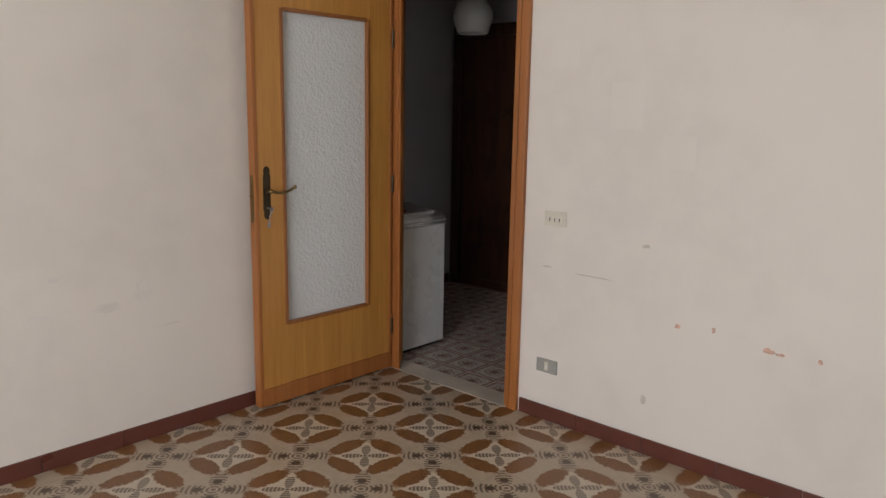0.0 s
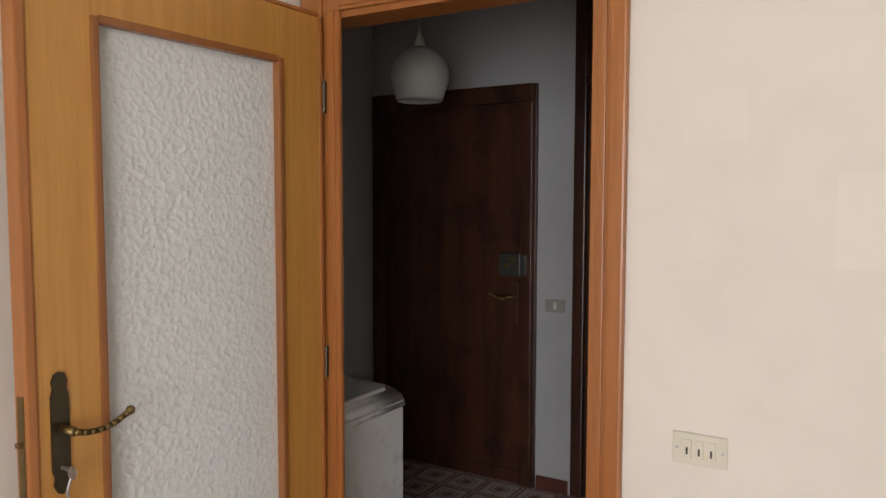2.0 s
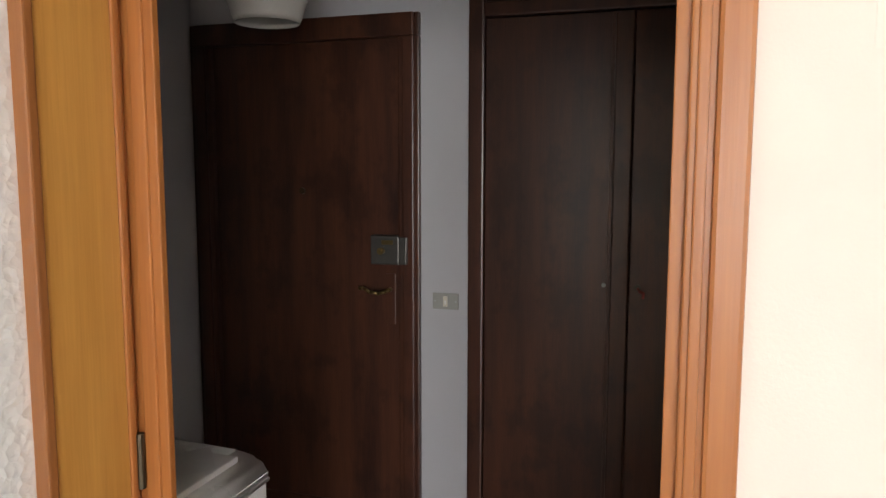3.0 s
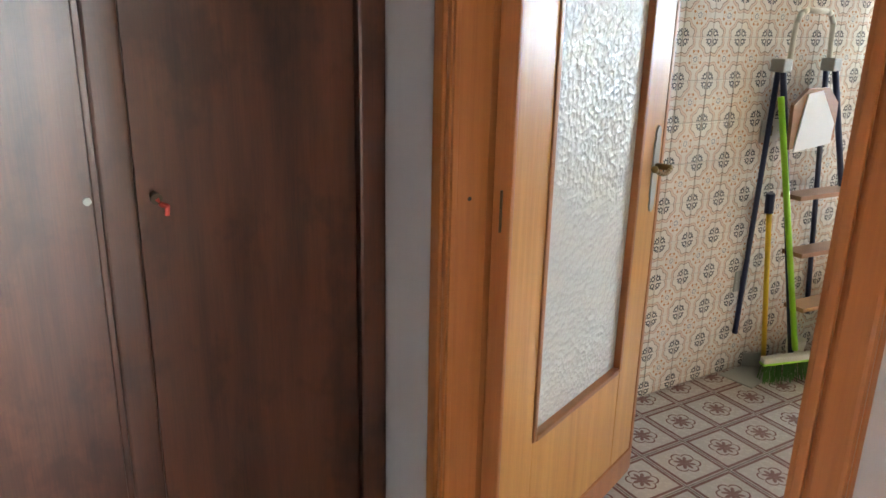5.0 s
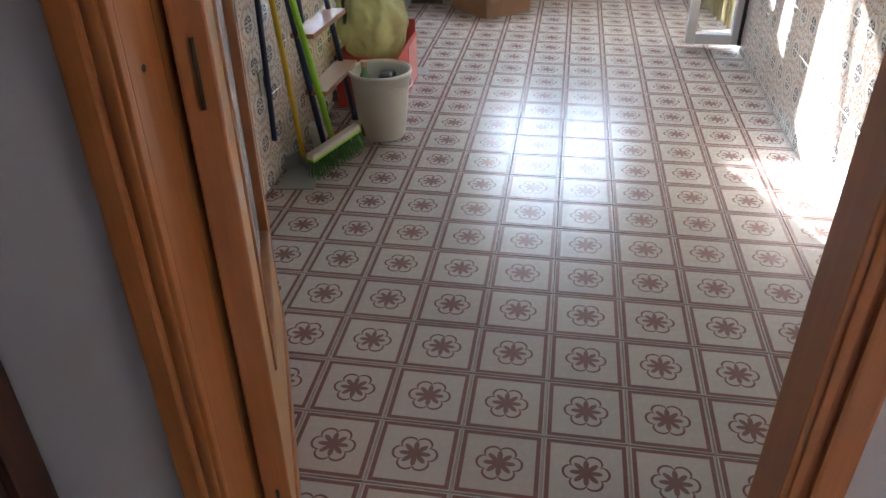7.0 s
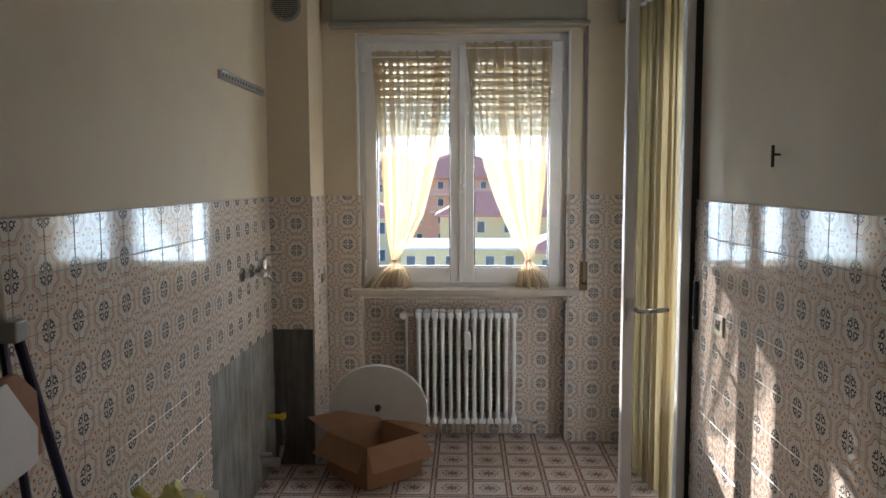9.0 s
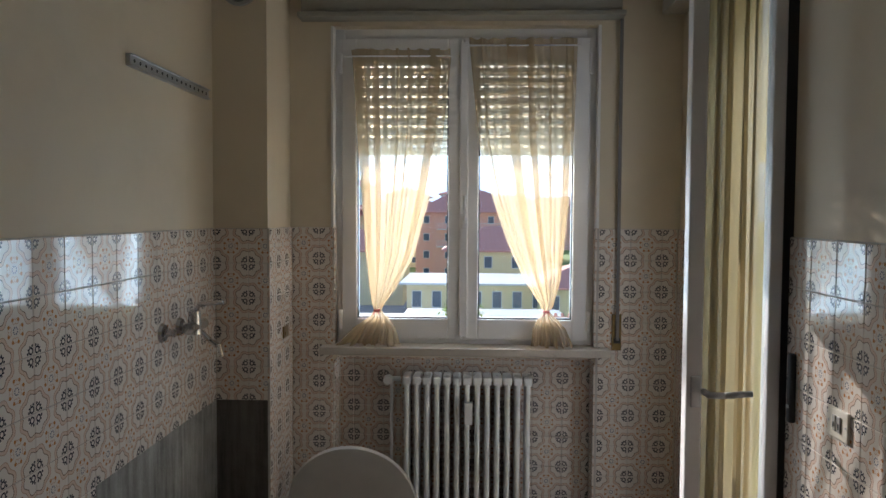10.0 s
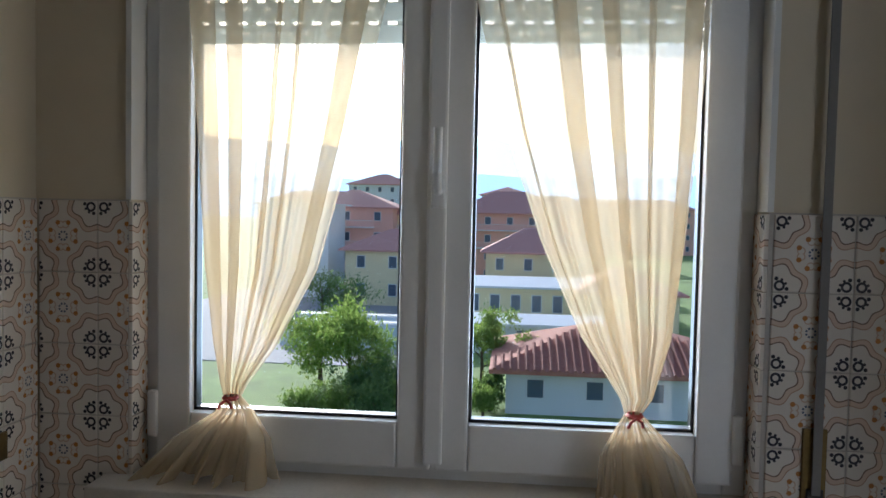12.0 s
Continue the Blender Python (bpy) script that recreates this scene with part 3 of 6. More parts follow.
def lever_set(leaf, x, z, side, y, toward, mat_plate, mat_lever, keys=False):
    """Back plate with a curved lever; side is +1 or -1 along local y."""
    bm = bmesh.new()
    out = [(0.0, -0.125), (0.010, -0.12), (0.017, -0.105), (0.014, -0.09), (0.019, -0.075), (0.019, 0.075), (0.014, 0.09), (0.017, 0.105), (0.010, 0.12), (0.0, 0.125)]
    ring = [(x + u, z + v) for u, v in out] + [(x - u, z + v) for u, v in reversed(out[1:-1])]
    prism(bm, ring, "y", y, y + side * 0.005)
    plate = part("handle_plate", bm, mat_plate, leaf, "aged bronze handle plate", local=True)
    bm = bmesh.new()
    yy = y + side * 0.05
    rod(bm, (x, y + side * 0.004, z + 0.01), (x, yy, z + 0.01), 0.009)
    pts = [(x, yy, z + 0.01)]
    for i in range(1, 9):
        f = i / 8
        pts.append((x + toward * 0.125 * f, yy + side * 0.004 * math.sin(f * 3), z + 0.01 - 0.018 * math.sin(f * 2.4) * (1 - 0.5 * f) + 0.020 * f * f))
    tube(bm, pts, 0.0065)
    bmesh.ops.create_uvsphere(bm, u_segments=10, v_segments=8, radius=0.010, matrix=Matrix.Translation(pts[-1]))
    part("lever", bm, mat_lever, plate, "curved brass lever handle", smooth=True, local=True)
    if keys:
        bm = bmesh.new()
        rod(bm, (x, y + side * 0.004, z - 0.07), (x, y + side * 0.035, z - 0.07), 0.004)
        bmesh.ops.create_cone(bm, cap_ends=True, segments=14, radius1=0.014, radius2=0.014, depth=0.003, matrix=pose(x, y + side * 0.038, z - 0.075, 0, 90, 0))
        tube(bm, [(x, y + side * 0.034, z - 0.085), (x + 0.006, y + side * 0.03, z - 0.11), (x + 0.002, y + side * 0.025, z - 0.14)], 0.003, 8)
        box(bm, (x - 0.002, y + side * 0.02, z - 0.16), (x + 0.012, y + side * 0.024, z - 0.135))
        part("key_bunch", bm, M_STEEL, plate, "small keys hanging from the lock", local=True)


def jamb_lining(thing_, along, u0, u1, d0, d1, top, mat, width=0.024, stops=False):
    def pt(u, d, z):
        return (u, d, z) if along == "x" else (d, u, z)
    part("jamb", box(bmesh.new(), pt(u0, d0, 0), pt(u0 + width, d1, top), 0.002), mat, thing_)
    part("jamb", box(bmesh.new(), pt(u1 - width, d0, 0), pt(u1, d1, top), 0.002), mat, thing_)
    part("jamb_head", box(bmesh.new(), pt(u0 + width, d0, top - width), pt(u1 - width, d1, top), 0.002), mat, thing_)
    if not stops:
        return
    mid = (d0 + d1) / 2
    part("door_stop", box(bmesh.new(), pt(u0 + width, mid, 0), pt(u0 + width + 0.012, d1, top - width), 0.002), M_PINE_SHADE, thing_)
    part("door_stop", box(bmesh.new(), pt(u1 - width - 0.012, mid, 0), pt(u1 - width, d1, top - width), 0.002), M_PINE_SHADE, thing_)


df1 = thing("door_frame_1", (DX0, RN, 0), "orange varnished pine door frame round the room doorway", "door frame", kind="structure")
jamb_lining(df1, "x", DX0, DX1, RN + 0.001, HS + 0.002, DTOP, M_PINE)
casing("room", "x", -2.97, DX1 - 0.006, DTOP - 0.006, RN, -1, 0.135, 0.072, df1)
casing("hall", "x", DX0 + 0.006, DX1 - 0.006, DTOP - 0.006, HS, 1, 0.014, 0.075, df1)

leaf1 = thing("door_1", (-3.02, 2.85, 0), "open honey oak door with a hammered glass pane", "door", rz=-90, kind="structure")
door_leaf(leaf1, 0.865, 2.03, 0.16, 0.705, 0.40, 1.895, 1)
lever_set(leaf1, 0.80, 1.055, 1, 0.0, -1, M_DBRASS, M_BRASS, True)
bm = bmesh.new()
box(bm, (0.864, -0.03, 0.92), (0.867, -0.008, 1.14), 0.001)
box(bm, (0.864, -0.026, 1.04), (0.876, -0.012, 1.05), 0.001)
part("lock_edge_plate", bm, M_BRASS, leaf1, "brass lock plate on the edge", local=True)

df2 = thing("door_frame_2", (HE, KY0, 0), "orange varnished pine frame round the kitchen doorway", "door frame", kind="structure")
part("jamb", box(bmesh.new(), (HE - 0.002, KY0, 0), (KW + 0.002, KY0 + 0.022, KTOP), 0.002), M_PINE, df2)
part("jamb", box(bmesh.new(), (HE - 0.002, KY1 - 0.045, 0), (-1.756, KY1, KTOP), 0.003), M_PINE, df2)
part("jamb_rebate", box(bmesh.new(), (-1.755, KY1 - 0.012, 0), (KW + 0.002, KY1, KTOP), 0.002), M_PINE_SHADE, df2, "rebate behind the hinges with shade in its colour")
part("door_stop", box(bmesh.new(), (-1.7555, KY1 - 0.0443, 0), (-1.715, KY1 - 0.0125, KTOP - 0.03), 0.002), M_PINE_SHADE, df2)
part("jamb_head", box(bmesh.new(), (HE - 0.002, KY0 + 0.022, KTOP - 0.024), (KW + 0.002, KY1 - 0.046, KTOP), 0.002), M_PINE, df2)
casing("hall", "y", KY0 + 0.04, KY1 - 0.045, KTOP - 0.006, HE, -1, 0.075, 0.07, df2)
bm = rod(bmesh.new(), (-1.80, KY1 - 0.0452, 1.075), (-1.80, KY1 - 0.043, 1.075), 0.005, seg=10)
part("knot_hole", bm, M_BLACK, df2)
casing("kitchen", "y", KY0 + 0.006, KY1 - 0.006, KTOP - 0.006, KW, 1, 0.08, 0.08, df2)

leaf2 = thing("door_2", (-1.749, 4.404, 0), "open honey oak kitchen door with a hammered glass pane", "door", rz=22, kind="structure")
door_leaf(leaf2, 0.835, 2.03, 0.16, 0.67, 0.43, 1.90, -1)
lever_set(leaf2, 0.77, 1.03, -1, -0.04, -1, M_GREYP, M_BRASS)
lever_set(leaf2, 0.77, 1.03, 1, 0.0, -1, M_GREYP, M_BRASS)

# ---- hall things ----
ed = thing("entrance_door", (-4.26, HN, 0), "dark stained wooden entrance door with lock and brass lever", "door", kind="structure")
part("leaf", box(bmesh.new(), (-4.165, HN + 0.005, 0.07), (-3.305, HN + 0.05, 2.02), 0.004), M_DARK, ed)
part("bottom_rail", box(bmesh.new(), (-4.165, HN - 0.004, 0.0), (-3.305, HN + 0.05, 0.07), 0.004), M_DARK, ed)
for a, b in (((-4.262, 0), (-4.165, 2.02)), ((-3.305, 0), (-3.215, 2.02)), ((-4.262, 2.02), (-3.215, 2.11))):
    bm = box(bmesh.new(), (a[0], HN - 0.022, a[1]), (b[0], HN + 0.06, b[1]), 0.006)
    box(bm, (a[0] + 0.02, HN - 0.032, a[1]), (b[0] - 0.02, HN - 0.02, b[1]), 0.006)
    part("frame", bm, M_DARK, ed)
bm = box(bmesh.new(), (-3.425, HN - 0.03, 1.115), (-3.30, HN + 0.006, 1.235), 0.006)
box(bm, (-3.295, HN - 0.045, 1.12), (-3.262, HN - 0.02, 1.23), 0.004)
lock = part("rim_lock", bm, M_LOCK, ed, "grey metal rim lock")
part("lock_knob", rod(rod(bmesh.new(), (-3.375, HN - 0.05, 1.172), (-3.375, HN - 0.03, 1.172), 0.014), (-3.375, HN - 0.058, 1.172), (-3.375, HN - 0.05, 1.172), 0.009), M_BRASS, lock, "brass lock knob")
part("lock_label", box(bmesh.new(), (-3.375, HN - 0.032, 1.198), (-3.325, HN - 0.029, 1.216)), M_BRASS, lock)
part("handle_plate", box(bmesh.new(), (-3.368, HN - 0.002, 0.865), (-3.328, HN + 0.008, 1.075), 0.002), M_DARK, ed)
lv = bmesh.new()
rod(lv, (-3.348, HN + 0.0, 1.01), (-3.348, HN - 0.045, 1.01), 0.009)
tube(lv, [(-3.348, HN - 0.045, 1.01), (-3.385, HN - 0.047, 0.998), (-3.42, HN - 0.047, 1.002), (-3.452, HN - 0.047, 1.018), (-3.47, HN - 0.047, 1.016)], 0.0075)
part("lever", lv, M_BRASS, ed, "curved brass lever handle", smooth=True)
part("peephole", rod(bmesh.new(), (-3.745, HN + 0.008, 1.41), (-3.745, HN - 0.006, 1.41), 0.013), M_DBRASS, ed)

wr = thing("wardrobe", (-3.02, HN, 0), "dark mahogany built-in wardrobe with two tall doors", "wardrobe")
part("body", box(box(bmesh.new(), (-3.018, HN + 0.05, 0.0), (-1.842, HN + 0.38, CEIL - 0.02)), (-3.018, HN + 0.02, 0), (-1.842, HN + 0.05, 0.075), 0.003), M_DARK, wr)
for a, b in (((-3.018, 0.0), (-2.955, CEIL - 0.01)), ((-1.905, 0.0), (-1.836, CEIL - 0.01)), ((-2.955, 2.075), (-1.905, 2.13)), ((-2.955, CEIL - 0.07), (-1.905, CEIL - 0.01))):
    bm = box(bmesh.new(), (a[0], HN - 0.012, a[1]), (b[0], HN + 0.05, b[1]), 0.008)
    part("frame_member", bm, M_DARK, wr)
for i, (x0, x1) in enumerate(((-2.952, -2.402), (-2.398, -1.908))):
    bm = box(bmesh.new(), (x0, HN + 0.004, 0.08), (x1, HN + 0.028, 2.07), 0.004)
    dr = part("door", bm, M_DARK, wr)
    if i == 0:
        bm = box(bmesh.new(), (x1 - 0.065, HN - 0.012, 0.08), (x1 + 0.002, HN + 0.006, 2.07), 0.007)
        box(bm, (x1 - 0.078, HN - 0.002, 0.08), (x1 - 0.062, HN + 0.006, 2.07), 0.003)
        part("cover_strip", bm, M_DARK, dr)
    part("top_door", box(bmesh.new(), (x0, HN + 0.004, 2.135), (x1, HN + 0.028, CEIL - 0.075), 0.004), M_DARK, wr)
    kx = (-2.49, -2.365)[i]
    esc = part("keyhole", rod(bmesh.new(), (kx, HN + 0.006, 1.07), (kx, HN - 0.001, 1.07), 0.008), M_GREYP if i == 0 else M_DBRASS, dr)
    if i == 1:
        bm = rod(bmesh.new(), (kx, HN, 1.07), (kx, HN - 0.03, 1.07), 0.004)
        rod(bm, (kx, HN - 0.028, 1.07), (kx, HN - 0.032, 1.07), 0.012)
        part("key", bm, M_DBRASS, dr)
        bm = tube(bmesh.new(), [(kx, HN - 0.03, 1.07), (kx + 0.01, HN - 0.025, 1.055), (kx + 0.022, HN - 0.02, 1.05), (kx + 0.02, HN - 0.018, 1.03)], 0.005, 8)
        part("ribbon", bm, M_RED, dr, "red ribbon tied to the key")


def switch_plate(name, at, axis, out, w, h, n, mat, label, buttons):
    """Wall plate with rocker keys; axis of the wall, out along its normal."""
    def pt(u, d, z):
        return (at[0] + u, at[1] + out * d, at[2] + z) if axis == "x" else (at[0] + out * d, at[1] + u, at[2] + z)
    sw = thing(name, at, label, "switch" if "switch" in name else "socket")
    part("plate", box(bmesh.new(), pt(-w / 2, 0, -h / 2), pt(w / 2, 0.008, h / 2), 0.003), mat, sw)
    for i in range(n):
        u = (i - (n - 1) / 2) * 0.026
        b = part("rocker", box(bmesh.new(), pt(u - 0.009, 0.006, -0.021), pt(u + 0.009, 0.012, 0.021), 0.002), buttons, sw)
        part("mark", box(bmesh.new(), pt(u - 0.002, 0.011, -0.012), pt(u + 0.002, 0.0135, 0.004)), M_BLACK if mat != M_GREYP else M_WHITE, b)
    for s in (-1, 1):
        part("screw", rod(bmesh.new(), pt(s * (w / 2 - 0.01), 0.007, 0), pt(s * (w / 2 - 0.01), 0.0095, 0), 0.003, seg=8), M_STEEL, sw)
    return sw


switch_plate("light_switch", (-1.965, RN, 0.972), "x", -1, 0.118, 0.07, 3, M_IVORY, "ivory wall switch plate with three rockers", M_IVORY)
switch_plate("wall_socket", (-1.978, RN, 0.268), "x", -1, 0.115, 0.066, 1, M_GREYP, "grey metal wall socket near the floor", M_IVORY)
switch_plate("light_switch", (-3.11, HN, 0.975), "x", -1, 0.108, 0.066, 1, M_GREYP, "grey metal hall switch plate with one rocker", M_IVORY)

lamp = thing("pendant_lamp", (-3.47, 4.03, CEIL), "smoky glass globe pendant lamp on a thin cord", "lamp")
LC = (-3.47, 4.03, 2.07)
part("cord", rod(bmesh.new(), (LC[0], LC[1], 2.22), (LC[0], LC[1], CEIL), 0.003), M_IVORY, lamp)
part("rose", lathe(bmesh.new(), (LC[0], LC[1], CEIL), [(0.0, -0.04), (0.03, -0.035), (0.045, 0.0)]), M_IVORY, lamp)
part("socket_cone", lathe(bmesh.new(), LC, [(0.005, 0.20), (0.012, 0.17), (0.025, 0.14), (0.027, 0.125), (0.0, 0.12)]), M_IVORY, lamp, smooth=True)
prof = [(0.022, 0.128)] + [(0.135 * math.sin(a), 0.13 * math.cos(a)) for a in [0.3 + 0.16 * i for i in range(12)]] + [(0.108, -0.10), (0.10, -0.115), (0.096, -0.112), (0.104, -0.095)]
part("shade", lathe(bmesh.new(), LC, prof, 36), M_SHADE, lamp, smooth=True)

wm = thing("washing_machine", (-3.3, 3.22, 0), "white top-loading washing machine with papers on its lid", "washing machine")
bm = box(bmesh.new(), (-3.74, 3.025, 0.02), (-3.14, 3.425, 0.765), 0.008)
part("body", bm, M_WHITE, wm)
bm = bmesh.new()
prism(bm, [(-3.75, 0.765), (-3.132, 0.765), (-3.128, 0.78), (-3.136, 0.80), (-3.16, 0.822), (-3.21, 0.834), (-3.60, 0.844), (-3.63, 0.852), (-3.75, 0.854)], "y", 3.02, 3.432)
bmesh.ops.bevel(bm, geom=bm.edges[:], offset=0.012, segments=3, affect="EDGES")
part("lid", bm, M_WHITE, wm, smooth=True)
part("lid_grip", box(bmesh.new(), (-3.31, 3.08, 0.826), (-3.18, 3.37, 0.842), 0.006), M_PVC, wm)
part("plinth", box(bmesh.new(), (-3.72, 3.04, 0.0), (-3.16, 3.41, 0.03)), M_BLACK, wm)
for i, (dx, dy, a, m, lab) in enumerate(((-3.30, 3.14, 12, M_RED, "red printed leaflet lying on the washing machine"), (-3.34, 3.28, -25, M_PAPER, "white printed leaflet lying on the washing machine"), (-3.28, 3.24, 40, M_PAPER, "folded white paper on the washing machine"))):
    bm = bmesh.new()
    vs = [[bm.verts.new(pose(dx, dy, 0.852 + i * 0.006, 0, 5, a) @ Vector((-0.1 + 0.05 * j, -0.07 + 0.14 * k, 0.008 * math.sin(j * 1.3 + i)))) for j in range(5)] for k in (0, 1)]
    for j in range(4):
        bm.faces.new((vs[0][j], vs[0][j + 1], vs[1][j + 1], vs[1][j]))
    bmesh.ops.solidify(bm, geom=bm.faces[:], thickness=0.002)
    solo("leaflet", bm, m, lab, "paper")
solo("leaflet", box(bmesh.new(), (-3.36, 3.05, 0.844), (-3.22, 3.16, 0.848)), M_RED, "red folded leaflet on the washing machine lid", "paper")

# ---- kitchen window ----
FX = 3.235
win = thing("window_1", (FX, (WY0 + WY1) / 2, WZ0), "white PVC double casement window above the radiator", "window", kind="structure")
def wbar(nm, y0, y1, z0, z1, x0=FX, x1=FX + 0.07, m=M_PVC, parent=win, bev=0.006):
    return part(nm, box(bmesh.new(), (x0, y0, z0), (x1, y1, z1), bev), m, parent)
wbar("frame_side", WY1 - 0.05, WY1, WZ0, WZ1)
wbar("frame_side", WY0, WY0 + 0.05, WZ0, WZ1)
wbar("frame_bottom", WY0 + 0.05, WY1 - 0.05, WZ0, WZ0 + 0.065)
wbar("frame_top", WY0 + 0.05, WY1 - 0.05, 2.44, WZ1)
YM = 3.968
for y0, y1 in ((YM + 0.004, WY1 - 0.035), (WY0 + 0.035, YM - 0.004)):
    inner = y0 if y0 > YM else y1
    sx = FX - 0.018
    g0 = y0 + (0.07 if y0 > YM else 0.075)
    g1 = y1 - (0.075 if y0 > YM else 0.07)
    sash = wbar("sash_stile", y0, g0, 0.985, 2.452, sx, FX + 0.05)
    wbar("sash_stile", g1, y1, 0.985, 2.452, sx, FX + 0.05)
    wbar("sash_rail", g0, g1, 0.985, 1.085, sx + 0.001, FX + 0.05)
    wbar("sash_rail", g0, g1, 2.355, 2.452, sx + 0.001, FX + 0.05)
    for a, b, c, d in ((g0, g0 + 0.006, 1.085, 2.355), (g1 - 0.006, g1, 1.085, 2.355), (g0, g1, 1.085, 1.092), (g0, g1, 2.348, 2.355)):
        wbar("gasket", a, b, c, d, FX + 0.004, FX + 0.03, M_BLACK, win, 0)
    gl = wbar("pane", g0, g1, 1.085, 2.355, FX + 0.016, FX + 0.02, M_GLASS, win, 0)
    gl.visible_shadow = False
part("meeting_strip", box(bmesh.new(), (FX - 0.03, YM - 0.022, 1.0), (FX - 0.016, YM + 0.018, 2.43), 0.006), M_PVC, win)
for y in (WY1 - 0.03, WY0 + 0.03):
    for z in (1.08, 2.33):
        part("hinge_cover", box(bmesh.new(), (FX - 0.03, y - 0.01, z - 0.05), (FX - 0.008, y + 0.01, z + 0.05), 0.006), M_PVC, win)
hb = box(bmesh.new(), (FX - 0.042, YM - 0.022, 1.53), (FX - 0.03, YM + 0.010, 1.60), 0.006)
tube(hb, [(FX - 0.042, YM - 0.006, 1.565), (FX - 0.065, YM - 0.006, 1.565), (FX - 0.07, YM - 0.006, 1.60), (FX - 0.068, YM - 0.006, 1.69)], 0.009)
part("window_handle", hb, M_PVC, win, "white lever handle", smooth=True)
block("window_sill", (3.085, WY0 - 0.06, 0.925), (FX + 0.01, WY1 + 0.05, 0.962), M_MARBLE, "worn pale marble window sill", "window sill", bevel=0.005)
reveal = walls("window_reveal", [((KE + 0.004, WY1 - 0.004, 1.536), (FX + 0.075, WY1 + 0.008, WZ1)), ((KE + 0.004, WY0 - 0.008, 1.536), (FX + 0.075, WY0 + 0.004, WZ1))], M_CEIL, "white painted plaster reveal of the window")

# roller shutter
rs = thing("roller_shutter", (3.36, YM, 1.9), "half-lowered pale roller shutter with rows of light slots", "shutter")
z = 1.895
while z < 2.52:
    bm = box(bmesh.new(), (3.352, WY0, z), (3.362, WY1, z + 0.043), 0.004)
    part("slat", bm, M_SHUT, rs)
    bm = bmesh.new()
    y = WY0
    while y < WY1:
        box(bm, (3.354, y, z + 0.043), (3.360, min(y + 0.022, WY1), z + 0.05))
        y += 0.043
    tagged(part("slat_web", bm, M_SHUT, rs), kind="stuff")
    z += 0.05
shb = thing("shutter_box", (3.15, 3.98, 2.53), "taupe painted shutter box over the window", "shutter box")
bm = box(bmesh.new(), (3.09, 3.236, 2.535), (KE + 0.02, 4.735, CEIL - 0.004), 0.006)
part("box", bm, M_BOX, shb)
part("lip", box(bmesh.new(), (3.075, 3.22, 2.522), (KE + 0.02, 4.75, 2.545), 0.005), M_BOX, shb)
shb2 = thing("shutter_box", (2.5, KS, 2.53), "taupe painted shutter box over the balcony door", "shutter box")
part("box", box(bmesh.new(), (BX0 - 0.06, KS - 0.01, 2.535), (KE - 0.03, KS + 0.10, CEIL - 0.004), 0.006), M_BOX, shb2)

belt = thing("shutter_belt", (3.15, 3.225, 1.05), "grey shutter belt with brass wall winder plate", "shutter belt")
part("webbing", box(bmesh.new(), (KE - 0.016, 3.218, 1.0), (KE - 0.012, 3.234, 2.525)), M_BELT, belt)
part("plate", box(bmesh.new(), (KE - 0.006, 3.205, 0.95), (KE + 0.002, 3.25, 1.125), 0.002), M_BRASS, belt)
part("slot", box(bmesh.new(), (KE - 0.012, 3.21, 0.985), (KE - 0.005, 3.242, 1.01), 0.003), M_BLACK, belt)


# ---- curtains ----
def cloth(edges, folds, depth, x_base, seed, along="y", cols=60, sub=6):
    """Gathered cloth between left and right edges given at heights, as (z, a, b, bulge)."""
    rnd = random.Random(seed)
    ph = [rnd.uniform(0, 6.28) for _ in range(4)]
    rows = []
    for (z0, a0, b0, w0), (z1, a1, b1, w1) in zip(edges, edges[1:]):
        for i in range(sub):
            f = i / sub
            rows.append(tuple(p + (q - p) * f for p, q in ((z0, z1), (a0, a1), (b0, b1), (w0, w1))))
    rows.append(edges[-1])
    bm = bmesh.new()
    grid = []
    for z, a, b, w in rows:
        line = []
        for j in range(cols + 1):
            s = j / cols
            s2 = s + 0.022 * math.sin(2 * math.pi * s * 3 + ph[0])
            off = depth * (math.sin(2 * math.pi * folds * s2 + ph[1] + 0.25 * math.sin(z * 2)) * 0.7 + 0.3 * math.sin(2 * math.pi * folds * 2.3 * s2 + ph[2])) * w
            u = a + (b - a) * s + 0.05 * (b - a) * math.sin(2 * math.pi * folds * s2 + ph[3]) * min(1.0, 4 * s, 4 * (1 - s)) + 0.25 * off
            line.append(bm.verts.new((x_base - off - 0.012 * (w - 1), u, z) if along == "y" else (u, x_base - off, z)))
        grid.append(line)
    for r0, r1 in zip(grid, grid[1:]):
        for j in range(cols):
            bm.faces.new((r0[j], r0[j + 1], r1[j + 1], r1[j]))
    return bm


